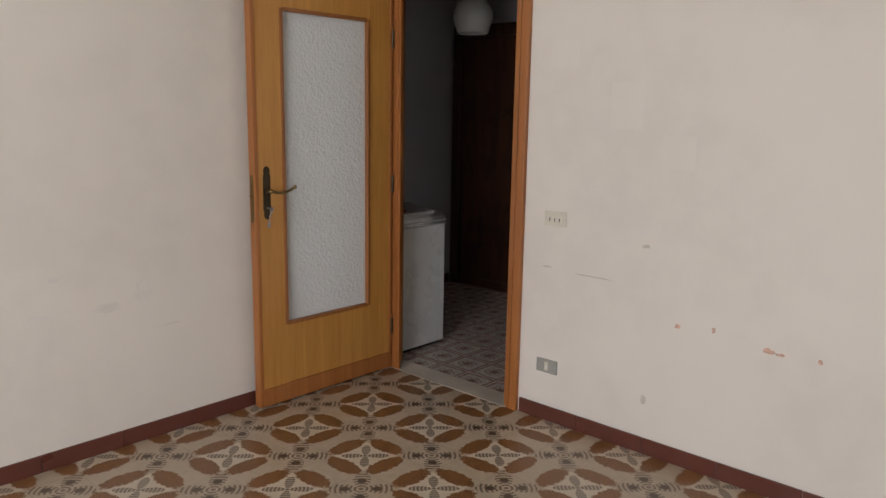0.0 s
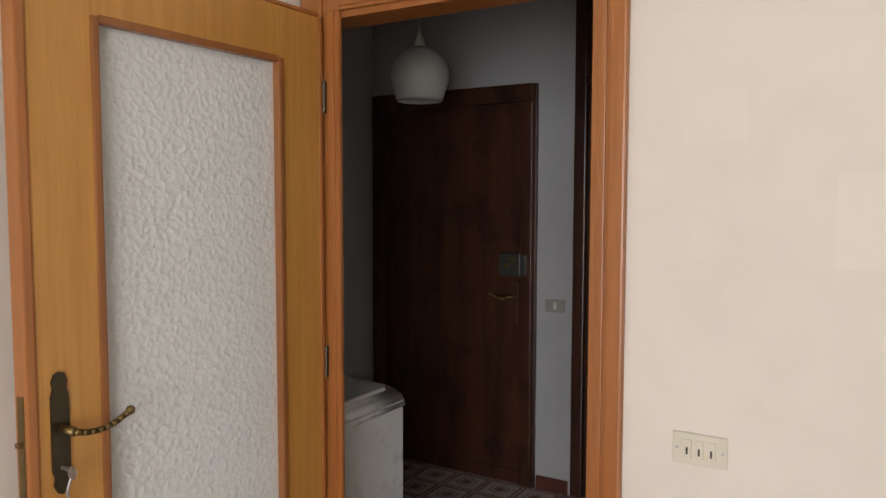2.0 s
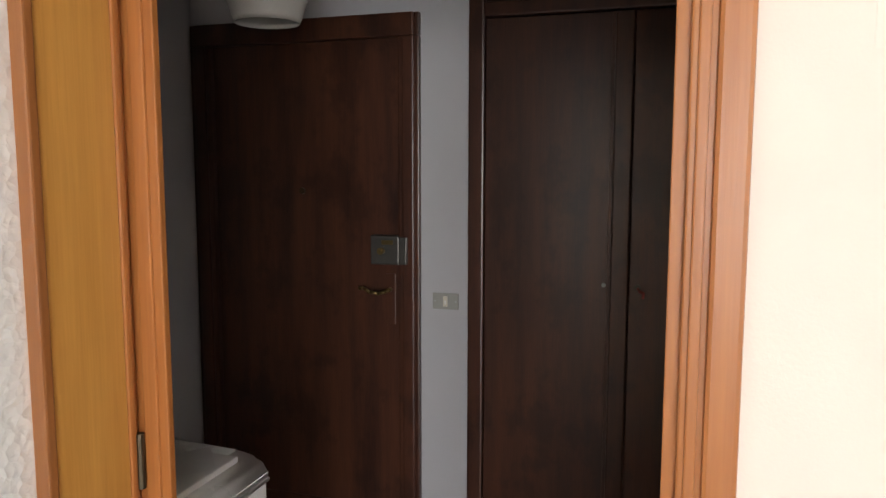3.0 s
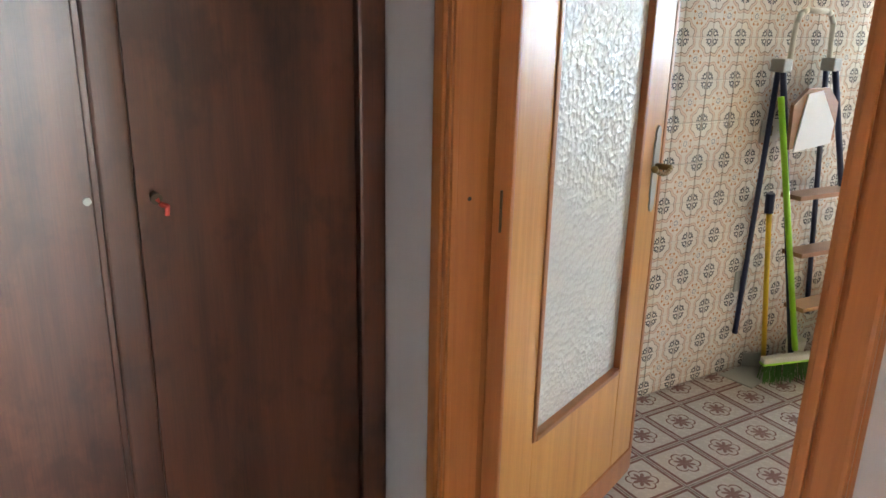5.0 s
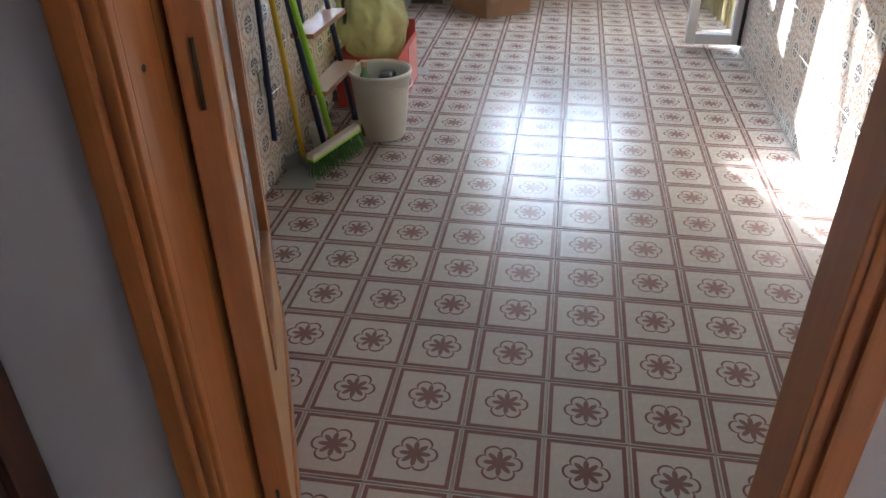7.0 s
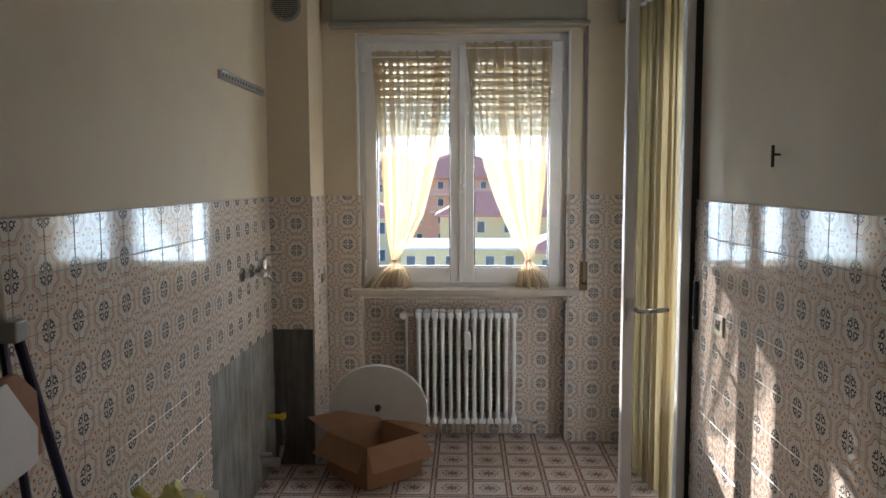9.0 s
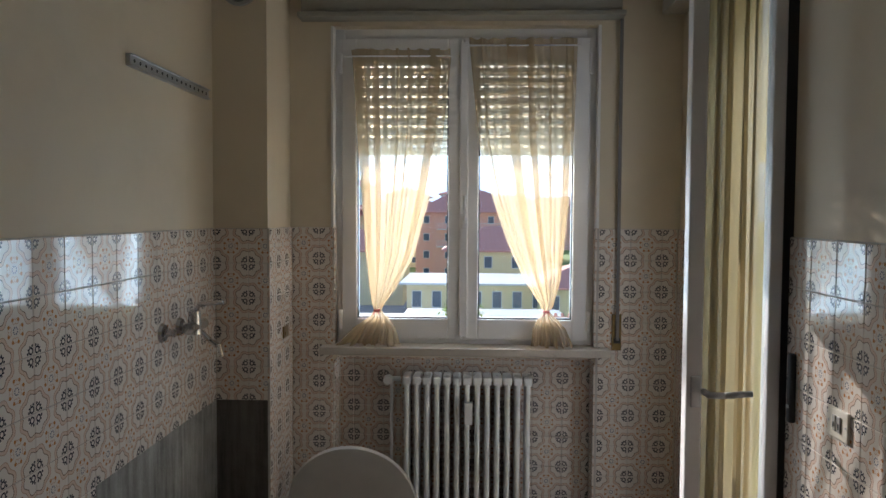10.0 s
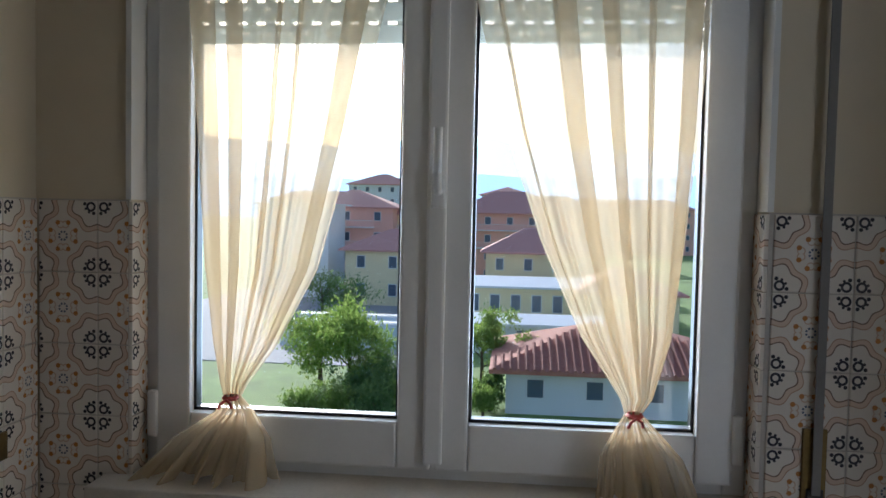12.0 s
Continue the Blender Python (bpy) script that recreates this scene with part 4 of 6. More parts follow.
def pleated(rows_in, pleats, x_base, seed, sub=10, cols=150):
    """Sheer cloth between two edges given as (z, a, b, depth), laid in soft pleats that double back on themselves."""
    rnd = random.Random(seed)
    ph = [rnd.uniform(0, 6.28) for _ in range(6)]
    rows = []
    for k, (p, q) in enumerate(zip(rows_in, rows_in[1:])):
        for i in range(sub):
            f = i / sub
            rows.append(tuple(u + (v - u) * f for u, v in zip(p, q)))
    rows.append(rows_in[-1])
    bm, grid = bmesh.new(), []
    for z, a, b, w in rows:
        line = []
        for j in range(cols + 1):
            s = j / cols
            shift, off = 0.0, 0.0
            for c0, half, back in pleats:
                t = (s - c0 - 0.012 * math.sin(2.3 * z + c0 * 20)) / half
                bell = math.exp(-t * t)
                shift -= back * t * bell * 1.9
                off += 0.020 * bell * math.cos(1.6 * t)
            ripple = 0.006 * math.sin(44 * s + ph[0] + 0.8 * math.sin(3 * z + ph[1])) + 0.004 * math.sin(97 * s + ph[2] + z * 2.0)
            crease = 0.004 * math.sin(31 * z + 9 * s + ph[3]) * max(0.0, w - 1.0)
            u = a + (b - a) * min(1.0, max(0.0, s + shift))
            line.append(bm.verts.new((x_base - (off + ripple) * w - crease - 0.02 * (w - 1), u, z + 0.004 * math.sin(60 * s + ph[4]) * (z > 2.33))))
        grid.append(line)
    for r0, r1 in zip(grid, grid[1:]):
        for j in range(cols):
            bm.faces.new((r0[j], r0[j + 1], r1[j + 1], r1[j]))
    return bm


CX = 3.192
LEFT = [(2.395, 4.525, 4.035, 0.5), (2.34, 4.52, 4.03, 0.6), (1.95, 4.495, 4.07, 0.9), (1.70, 4.47, 4.125, 1.0), (1.40, 4.445, 4.205, 1.0), (1.24, 4.425, 4.29, 0.9), (1.16, 4.41, 4.35, 0.8), (1.13, 4.403, 4.367, 0.7),
        (1.10, 4.42, 4.335, 1.0), (1.05, 4.50, 4.29, 1.7), (0.995, 4.555, 4.275, 2.3), (0.966, 4.585, 4.265, 2.6)]
RIGHT = [(2.445, 3.945, 3.42, 0.5), (2.39, 3.94, 3.42, 0.6), (1.95, 3.895, 3.435, 0.9), (1.69, 3.83, 3.45, 1.0), (1.47, 3.755, 3.47, 1.0), (1.28, 3.67, 3.49, 0.9), (1.16, 3.59, 3.525, 0.8), (1.13, 3.58, 3.545, 0.7),
         (1.10, 3.60, 3.515, 1.0), (1.05, 3.63, 3.465, 1.7), (0.995, 3.635, 3.44, 2.3), (0.966, 3.64, 3.43, 2.6)]
PLEATS_L = [(0.09, 0.06, 0.12), (0.26, 0.05, 0.085), (0.47, 0.03, 0.042), (0.60, 0.025, 0.032), (0.85, 0.06, 0.115)]
PLEATS_R = [(0.10, 0.025, 0.030), (0.38, 0.055, 0.105), (0.57, 0.045, 0.078), (0.74, 0.03, 0.040), (0.93, 0.045, 0.080)]
for edges, pleats, seed in ((LEFT, PLEATS_L, 3), (RIGHT, PLEATS_R, 8)):
    cu = thing("curtain", (CX, edges[0][1], 0.934), "cream sheer slub curtain tied back with a red ribbon", "curtain", group="window curtains")
    part("cloth", pleated(edges, pleats, CX, seed), M_SHEER, cu, smooth=True)
    ty = (edges[7][1] + edges[7][2]) / 2
    bm = lathe(bmesh.new(), (CX - 0.012, ty, 1.13), [(0.014, -0.005), (0.018, 0.0), (0.014, 0.005)], 14)
    tube(bm, [(CX - 0.034, ty, 1.13), (CX - 0.04, ty + 0.012, 1.122), (CX - 0.038, ty + 0.016, 1.112)], 0.003, 8)
    tube(bm, [(CX - 0.034, ty, 1.13), (CX - 0.04, ty - 0.010, 1.124), (CX - 0.038, ty - 0.012, 1.114)], 0.003, 8)
    part("tie", bm, M_RED, cu, "knotted red ribbon tie")
    part("rod", rod(bmesh.new(), (CX, edges[0][1] + 0.02, edges[1][0] + 0.02), (CX, edges[0][2] - 0.01, edges[1][0] + 0.02), 0.004), M_PVC, cu)

# ---- balcony door ----
bl = thing("balcony_door", (1.86, 2.96, 0), "open white PVC balcony door with a clear pane", "door", kind="structure")
LX0, LX1, LY0, LY1 = 1.905, 1.96, 2.962, 3.25
part("stile", box(bmesh.new(), (LX0, LY1 - 0.05, 0.03), (LX1, LY1, 2.50), 0.006), M_PVC, bl)
part("stile", box(bmesh.new(), (LX0, LY0, 0.03), (LX1, LY0 + 0.04, 2.50), 0.006), M_PVC, bl)
part("rail", box(bmesh.new(), (LX0, LY0 + 0.04, 0.03), (LX1, LY1 - 0.05, 0.09), 0.006), M_PVC, bl)
part("rail", box(bmesh.new(), (LX0, LY0 + 0.04, 2.43), (LX1, LY1 - 0.05, 2.50), 0.006), M_PVC, bl)
g = part("pane", box(bmesh.new(), (1.930, LY0 + 0.04, 0.09), (1.934, LY1 - 0.05, 2.43)), M_GLASS, bl)
g.visible_shadow = False
hb = rod(bmesh.new(), (LX0, LY1 - 0.055, 1.05), (LX0 - 0.05, LY1 - 0.055, 1.05), 0.010)
tube(hb, [(LX0 - 0.05, LY1 - 0.055, 1.05), (LX0 - 0.055, LY1 - 0.10, 1.05), (LX0 - 0.05, LY1 - 0.185, 1.056)], 0.010)
box(hb, (LX0 - 0.008, LY1 - 0.044, 1.00), (LX0 + 0.001, LY1 - 0.012, 1.10), 0.004)
part("door_handle", hb, M_STEEL, bl, "grey lever handle", smooth=True)
part("gasket", box(bmesh.new(), (1.9025, 2.87, 0.03), (1.96, LY0, 2.505)), M_BLACK, bl)
cu = thing("curtain", (2.28, 3.06, 0.08), "ecru slub curtain hanging across the balcony doorway", "curtain", group="balcony door curtains")
bm = cloth([(2.50, 1.99, 2.575, 0.7), (2.38, 1.985, 2.575, 0.9), (1.6, 1.985, 2.575, 0.95), (0.8, 1.985, 2.58, 1.0), (0.075, 1.985, 2.585, 1.1)], 6.5, 0.024, 3.055, 21, "x", 110, 8)
for v in bm.verts:
    v.co.y += (v.co.x - 2.58) * 0.15
part("cloth", bm, M_SHEER2, cu, smooth=True)
part("rod", rod(bmesh.new(), (1.97, 2.964, 2.505), (2.72, 3.076, 2.505), 0.009), M_PVC, cu)
b2 = thing("balcony_door", (2.55, KS, 0), "closed white PVC balcony door leaf with glass", "door", kind="structure")
for a, b in (((2.32, 0.03), (2.39, 2.50)), ((2.68, 0.03), (2.75, 2.50))):
    part("stile", box(bmesh.new(), (a[0], KS - 0.06, a[1]), (b[0], KS - 0.005, b[1]), 0.006), M_PVC, b2)
for z0, z1 in ((0.03, 0.13), (2.43, 2.50)):
    part("rail", box(bmesh.new(), (2.39, KS - 0.06, z0), (2.68, KS - 0.005, z1), 0.006), M_PVC, b2)
g = part("pane", box(bmesh.new(), (2.39, KS - 0.034, 0.13), (2.68, KS - 0.03, 2.43)), M_GLASS, b2)
g.visible_shadow = False
bolt = thing("shutter_crank_clip", (1.845, KS, 1.08), "black plastic shutter belt winder on the tiles", "belt winder")
part("cover", box(bmesh.new(), (1.825, KS, 0.975), (1.85, KS + 0.02, 1.185), 0.006), M_BLACK, bolt)
part("slot", box(bmesh.new(), (1.83, KS + 0.018, 1.02), (1.846, KS + 0.022, 1.03)), M_STEEL, bolt)
switch_plate("light_switch", (1.555, KS, 1.05), "x", 1, 0.11, 0.08, 2, M_IVORY, "ivory kitchen switch plate on patterned tiles", M_GREYP)

# ---- radiator ----
rad = thing("radiator", (3.2, 3.94, 0.1), "white cast column radiator with twelve ribs in the niche", "radiator")
N = 13
for i in range(N):
    y = 3.65 + i * (4.235 - 3.65) / (N - 1)
    bm = bmesh.new()
    for x in (3.14, 3.20, 3.255):
        rod(bm, (x, y, 0.13), (x, y, 0.80), 0.0125 if x == 3.14 else 0.012, seg=12)
    box(bm, (3.128, y - 0.021, 0.775), (3.268, y + 0.021, 0.815), 0.010)
    box(bm, (3.128, y - 0.021, 0.115), (3.268, y + 0.021, 0.155), 0.010)
    box(bm, (3.142, y - 0.007, 0.15), (3.252, y + 0.007, 0.78), 0.003)
    part("rib", bm, M_WHITE, rad, smooth=False)
bm = tube(bmesh.new(), [(3.2, 4.27, 0.79), (3.2, 4.31, 0.79), (3.2, 4.315, 0.76), (3.2, 4.315, 0.02)], 0.008)
part("supply_pipe", bm, M_WHITE, rad)
part("valve", rod(rod(bmesh.new(), (3.2, 4.33, 0.79), (3.16, 4.33, 0.79), 0.022), (3.2, 4.27, 0.79), (3.2, 4.33, 0.79), 0.012), M_WHITE, rad, "white radiator valve")
part("return_pipe", tube(bmesh.new(), [(3.2, 3.62, 0.135), (3.2, 3.56, 0.12), (3.17, 3.53, 0.115), (3.2, 3.50, 0.11)], 0.009), M_STEEL, rad)
part("heat_meter", box(bmesh.new(), (3.10, 3.915, 0.59), (3.128, 3.955, 0.70), 0.006), M_PVC, rad, "small white heat meter")

# ---- kitchen wall fittings ----
tap = thing("wall_tap", (2.30, KN, 1.167), "chrome wall mixer tap on patterned tiles", "tap")
for x in (2.19, 2.35):
    bm = rod(bmesh.new(), (x, KN + 0.001, 1.167), (x, KN - 0.012, 1.167), 0.036, 0.030, 24)
    part("rosette", bm, M_CHROME, tap)
bm = rod(bmesh.new(), (2.19, KN - 0.02, 1.167), (2.19, KN - 0.045, 1.167), 0.014)
rod(bm, (2.35, KN, 1.167), (2.35, KN - 0.06, 1.167), 0.016)
rod(bm, (2.28, KN - 0.06, 1.167), (2.44, KN - 0.06, 1.167), 0.022)
rod(bm, (2.35, KN - 0.06, 1.137), (2.35, KN - 0.06, 1.227), 0.024)
part("body", bm, M_CHROME, tap, smooth=False)
part("lever", tube(bmesh.new(), [(2.35, KN - 0.06, 1.227), (2.35, KN - 0.08, 1.252), (2.35, KN - 0.17, 1.262)], 0.009), M_CHROME, tap)
part("spout", tube(bmesh.new(), [(2.40, KN - 0.06, 1.147), (2.40, KN - 0.10, 1.107), (2.38, KN - 0.14, 1.087), (2.38, KN - 0.15, 1.047)], 0.011), M_CHROME, tap)

rl = thing("mounting_rail", (2.3, KN, 2.1), "galvanised wall-cabinet mounting rail screwed to the wall", "rail")
bm = box(bmesh.new(), (1.96, KN - 0.004, 2.075), (2.68, KN + 0.012, 2.115), 0.002)
for z in (2.075, 2.111):
    box(bm, (1.96, KN - 0.012, z), (2.68, KN, z + 0.004))
part("channel", bm, M_STEEL, rl)
for i in range(16):
    part("hole", rod(bmesh.new(), (1.99 + i * 0.044, KN - 0.0035, 2.095), (1.99 + i * 0.044, KN - 0.0055, 2.095), 0.006, seg=8), M_BLACK, rl)

vent = thing("wall_vent", (PX, 4.93, 2.57), "round grey wall vent with slats on the pillar", "vent")
bm = bmesh.new()
VC = (PX + 0.012, 4.925, 2.57)
rod(bm, VC, (PX - 0.004, VC[1], VC[2]), 0.085, seg=32)
part("frame", bm, M_GREYP, vent)
part("backing", rod(bmesh.new(), (PX, VC[1], VC[2]), (PX - 0.006, VC[1], VC[2]), 0.07, seg=32), M_BLACK, vent)
for i in range(-6, 7):
    h = math.sqrt(max(0, 0.07 ** 2 - (i * 0.0105) ** 2))
    part("slat", box(bmesh.new(), (PX - 0.012, VC[1] - h, VC[2] + i * 0.0105 - 0.002), (PX - 0.004, VC[1] + h, VC[2] + i * 0.0105 + 0.002)), M_GREYP, vent)

switch_plate("wall_socket", (0.0, KN, 1.03), "x", -1, 0.11, 0.09, 1, M_IVORY, "ivory wall socket on patterned tiles", M_BRASS)
switch_plate("wall_socket", (-0.04, KN, 0.41), "x", -1, 0.08, 0.09, 1, M_GREYP, "grey metal wall socket on patterned tiles", M_BLACK)
solo("wall_hook", rod(rod(bmesh.new(), (1.07, KS - 0.012, 1.70), (1.07, KS + 0.012, 1.70), 0.004), (1.07, KS + 0.012, 1.66), (1.07, KS + 0.012, 1.73), 0.005), M_DBRASS, "rusty hook in the ivory wall", "hook")
solo("sill_socket", box(box(bmesh.new(), (2.97, PY - 0.006, 1.02), (3.06, PY + 0.002, 1.075), 0.002), (2.99, PY - 0.009, 1.035), (3.005, PY - 0.004, 1.05)), M_BRASS, "brass plate on the tiled pillar", "plate")

# bare cement where the tiles were taken off
solo("plaster_patch", box(bmesh.new(), (1.71, KN + 0.001, 0.0), (PX + 0.01, KN + 0.012, 0.79)), M_PLASTER, "bare grey plaster where tiles are missing", "plaster", "structure")
solo("cement_patch", box(bmesh.new(), (PX + 0.001, PY + 0.004, 0.0), (PX + 0.012, KN + 0.002, 0.79)), M_DARKCEM, "dark cement where tiles are missing", "cement", "structure")
pipe = thing("water_stubs", (2.62, 4.99, 0.1), "old water connections with a yellow gas tap", "pipe")
part("gas_tap", box(rod(bmesh.new(), (2.60, KN, 0.33), (2.60, 4.965, 0.33), 0.014), (2.575, 4.94, 0.315), (2.63, 4.965, 0.345), 0.005), M_YELLOW, pipe, "yellow gas tap")
part("hose", tube(bmesh.new(), [(2.60, 4.965, 0.31), (2.58, 4.95, 0.24), (2.60, 4.96, 0.17), (2.55, 4.97, 0.1)], 0.016), M_FAUCETBLK, pipe)
part("drain", rod(bmesh.new(), (2.5, KN, 0.11), (2.5, 4.95, 0.11), 0.025), M_STEEL, pipe)
part("stub", rod(bmesh.new(), (2.42, KN, 0.18), (2.42, 4.97, 0.18), 0.014), M_STEEL, pipe)

# ---- loose things ----
cb = thing("cardboard_box", (2.55, 4.45, 0), "open brown cardboard box with flaps hanging out", "box")
c = [Vector((2.38, 4.46)), Vector((2.62, 4.19)), Vector((2.84, 4.43)), Vector((2.64, 4.72))]
H = 0.235
def sheet(pts, nm):
    bm = bmesh.new()
    bm.faces.new([bm.verts.new(p) for p in pts])
    bmesh.ops.solidify(bm, geom=bm.faces[:], thickness=0.006)
    return part(nm, bm, M_CARD, cb)
mid = sum(c, Vector((0, 0))) / 4
for i in range(4):
    p, q = c[i], c[(i + 1) % 4]
    nr = ((p + q) / 2 - mid).normalized()
    sheet([(p.x, p.y, 0.003), (q.x, q.y, 0.003), (q.x, q.y, H), (p.x, p.y, H)], "side")
    o = nr * (0.075, 0.15, 0.15, 0.075)[i]
    dz = (-0.115, -0.02, 0.05, -0.115)[i]
    e = (q - p) * 0.06
    sheet([(p.x, p.y, H), (q.x, q.y, H), (q.x + o.x + e.x, q.y + o.y + e.y, H + dz), (p.x + o.x - e.x, p.y + o.y - e.y, H + dz)], "flap")
sheet([(v.x, v.y, 0.004) for v in c], "bottom")

disc = thing("round_lid", (2.9, 4.46, 0.25), "large pale round lid leaning behind the cardboard box", "lid")
bm = bmesh.new()
tilt = pose(2.86, 4.455, 0.285, 0, 78, 0)
lathe(bm, (0, 0, 0), [(0.0, 0.02), (0.22, 0.02), (0.245, 0.032), (0.28, 0.03), (0.292, 0.012), (0.288, -0.006), (0.0, -0.006)], 44)
bmesh.ops.transform(bm, matrix=tilt, verts=bm.verts)
part("disc", bm, M_CRUMB, disc)
bm = lathe(bmesh.new(), (0.03, 0, 0), [(0.0, 0.05), (0.012, 0.05), (0.02, 0.02)], 16)
bmesh.ops.transform(bm, matrix=pose(2.86, 4.455, 0.285, 0, -102, 0) @ pose(0, 0, 0), verts=bm.verts)
part("knob", bm, M_DBRASS, disc)

bk = thing("bucket", (0.47, 4.715, 0), "off-white plastic bucket with bottles inside", "bucket")
lathe_b = lathe(bmesh.new(), (0.47, 4.715, 0), [(0.0, 0.004), (0.095, 0.0), (0.10, 0.01), (0.13, 0.285), (0.137, 0.287), (0.137, 0.30), (0.129, 0.302), (0.125, 0.285), (0.094, 0.015), (0.0, 0.012)], 40)
part("pail", lathe_b, M_BUCKET, bk, smooth=True)
bm = bmesh.new()
for i in range(10):
    a0, a1 = math.pi * i / 10, math.pi * (i + 1) / 10
    rod(bm, (0.47 + 0.138 * math.cos(a0), 4.715 - 0.138 * math.sin(a0), 0.285 - 0.05 * math.sin(a0)), (0.47 + 0.138 * math.cos(a1), 4.715 - 0.138 * math.sin(a1), 0.285 - 0.05 * math.sin(a1)), 0.003, seg=8)
part("bail", bm, M_BUCKET, bk)
bt = thing("bottle", (0.42, 4.77, 0.02), "green glass bottle standing in the bucket", "bottle")
part("glass", lathe(bmesh.new(), (0.42, 4.77, 0.016), [(0.0, 0.0), (0.032, 0.002), (0.034, 0.2), (0.028, 0.25), (0.012, 0.29), (0.012, 0.315)], 18), M_BOTTLE, bt, smooth=True)
part("cap", rod(bmesh.new(), (0.42, 4.77, 0.325), (0.42, 4.77, 0.35), 0.015), M_CARD, bt)
solo("dark_pouch", box(bmesh.new(), (0.47, 4.66, 0.02), (0.56, 4.73, 0.27), 0.02), M_BLACK, "black pouch standing in the bucket", "pouch")

rb = thing("red_box", (0.98, 4.86, 0), "red and pink printed carton under the bag", "box")
for a, b, m in (((0.76, 4.70, 0.0), (1.22, 4.706, 0.25), M_RED), ((0.76, 5.0, 0.0), (1.22, 5.006, 0.25), M_RED), ((0.76, 4.706, 0.0), (0.766, 5.0, 0.25), M_RED), ((1.214, 4.706, 0.0), (1.22, 5.0, 0.31), M_RED), ((0.766, 4.706, 0.0), (1.214, 5.0, 0.006), M_RED)):
    part("panel", box(bmesh.new(), a, b), m, rb)
part("print", box(bmesh.new(), (1.0, 4.697, 0.02), (1.2, 4.6995, 0.23)), plain("pink print", (0.62, 0.25, 0.22), 0.6), rb)

bag = thing("rubbish_bag", (0.95, 4.86, 0.08), "full translucent yellow plastic bag in the carton", "bag")
bm = bmesh.new()
bmesh.ops.create_icosphere(bm, subdivisions=5, radius=1.0)
for v in bm.verts:
    d = v.co.normalized()
    k = 1 + 0.16 * noise.noise(d * 2.0) + 0.09 * noise.noise(d * 5.5 + Vector((3, 1, 2))) + 0.05 * abs(noise.noise(d * 11))
    up = max(0.0, d.z)
    fold = 0.05 * abs(math.sin(5.0 * math.atan2(d.y, d.x) + 3.0 * d.z)) * (0.4 + up)
    k -= fold
    v.co = Vector((0.97 + d.x * k * 0.25 * (1 - 0.45 * up ** 1.5) - 0.11 * up, 4.865 + d.y * k * 0.16 * (1 - 0.3 * up) + 0.02 * d.z, 0.385 + d.z * k * (0.27 if d.z > 0 else 0.23)))
part("film", bm, M_BAG, bag, smooth=True)
bm = bmesh.new()
for i, (dx, dy, dz) in enumerate(((-0.12, 0.02, 0.05), (0.03, -0.03, 0.1), (0.08, 0.02, -0.06), (-0.05, 0.0, -0.1), (-0.06, 0.03, 0.16))):
    m = pose(0.95 + dx, 4.86 + dy, 0.40 + dz, 20 * i, 35 * i, 50 * i)
    vs = bmesh.ops.create_cube(bm, size=1.0, matrix=m @ Matrix.Diagonal((0.12, 0.08, 0.16, 1)))
part("contents", bm, M_PAPER, bag, "pale rubbish inside")
bm = tube(bmesh.new(), [(0.83, 4.92, 0.62), (0.80, 4.95, 0.68), (0.82, 4.97, 0.66), (0.86, 4.95, 0.63)], 0.012)
part("knot", bm, M_BAG, bag)
solo("spray_bottle", box(rod(bmesh.new(), (0.79, 4.93, 0.40), (0.79, 4.93, 0.62), 0.03), (0.765, 4.90, 0.62), (0.815, 4.95, 0.65), 0.008), M_FAUCETBLK, "dark bottle leaning in the carton", "bottle")

ld = thing("stepladder", (0.25, 4.9, 0), "navy tube folding stepladder with wooden steps", "stepladder")
A0, A1 = (0.27, 4.975), (0.645, 4.93)
FRONT = (((0.22, 4.905, 0.0), (-0.045, 4.985, 1.29)), ((0.62, 4.885, 0.0), (0.25, 4.965, 1.29)))
for f, t in FRONT:
    part("front_rail", tube(bmesh.new(), [f, t], 0.0125), M_NAVY, ld)
for f, t in (((-0.05, 5.015, 0.18), (-0.045, 5.0, 1.29)), ((0.44, 5.015, 0.18), (0.25, 5.0, 1.29))):
    part("back_rail", tube(bmesh.new(), [f, t], 0.011), M_NAVY, ld)
for z in (0.30, 0.54, 0.78):
    f = z / 1.29
    a = Vector(FRONT[0][0]).lerp(Vector(FRONT[0][1]), f)
    b = Vector(FRONT[1][0]).lerp(Vector(FRONT[1][1]), f)
    part("step", prism(bmesh.new(), [(a.x - 0.01, a.y - 0.07), (b.x + 0.01, b.y - 0.07), (b.x + 0.01, b.y + 0.02), (a.x - 0.01, a.y + 0.02)], "z", z - 0.009, z + 0.009), M_STEP, ld, "worn wooden step")
bm = prism(bmesh.new(), [(0.0, 0.97), (0.28, 0.99), (0.27, 1.14), (0.2, 1.2), (0.07, 1.2), (-0.01, 1.14)], "y", 4.935, 4.95)
part("top_step", bm, M_STEP, ld, "folded wooden top step")
part("sheet", prism(bmesh.new(), [(0.02, 0.96), (0.25, 0.98), (0.255, 1.06), (0.15, 1.19), (0.06, 1.18)], "y", 4.928, 4.933), M_PAPER, ld, "white sheet over the top step")
for (x, y, z) in ((-0.045, 4.99, 1.29), (0.25, 4.98, 1.29)):
    part("hinge_cap", box(bmesh.new(), (x - 0.025, y - 0.03, z - 0.03), (x + 0.025, y + 0.03, z + 0.02), 0.006), M_GREYP, ld)
bm = tube(bmesh.new(), [(0.0, 4.99, 1.29), (0.005, 4.99, 1.44), (0.03, 4.99, 1.475), (0.06, 4.99, 1.485), (0.18, 4.99, 1.485), (0.21, 4.99, 1.475), (0.235, 4.99, 1.44), (0.24, 4.985, 1.29)], 0.011)
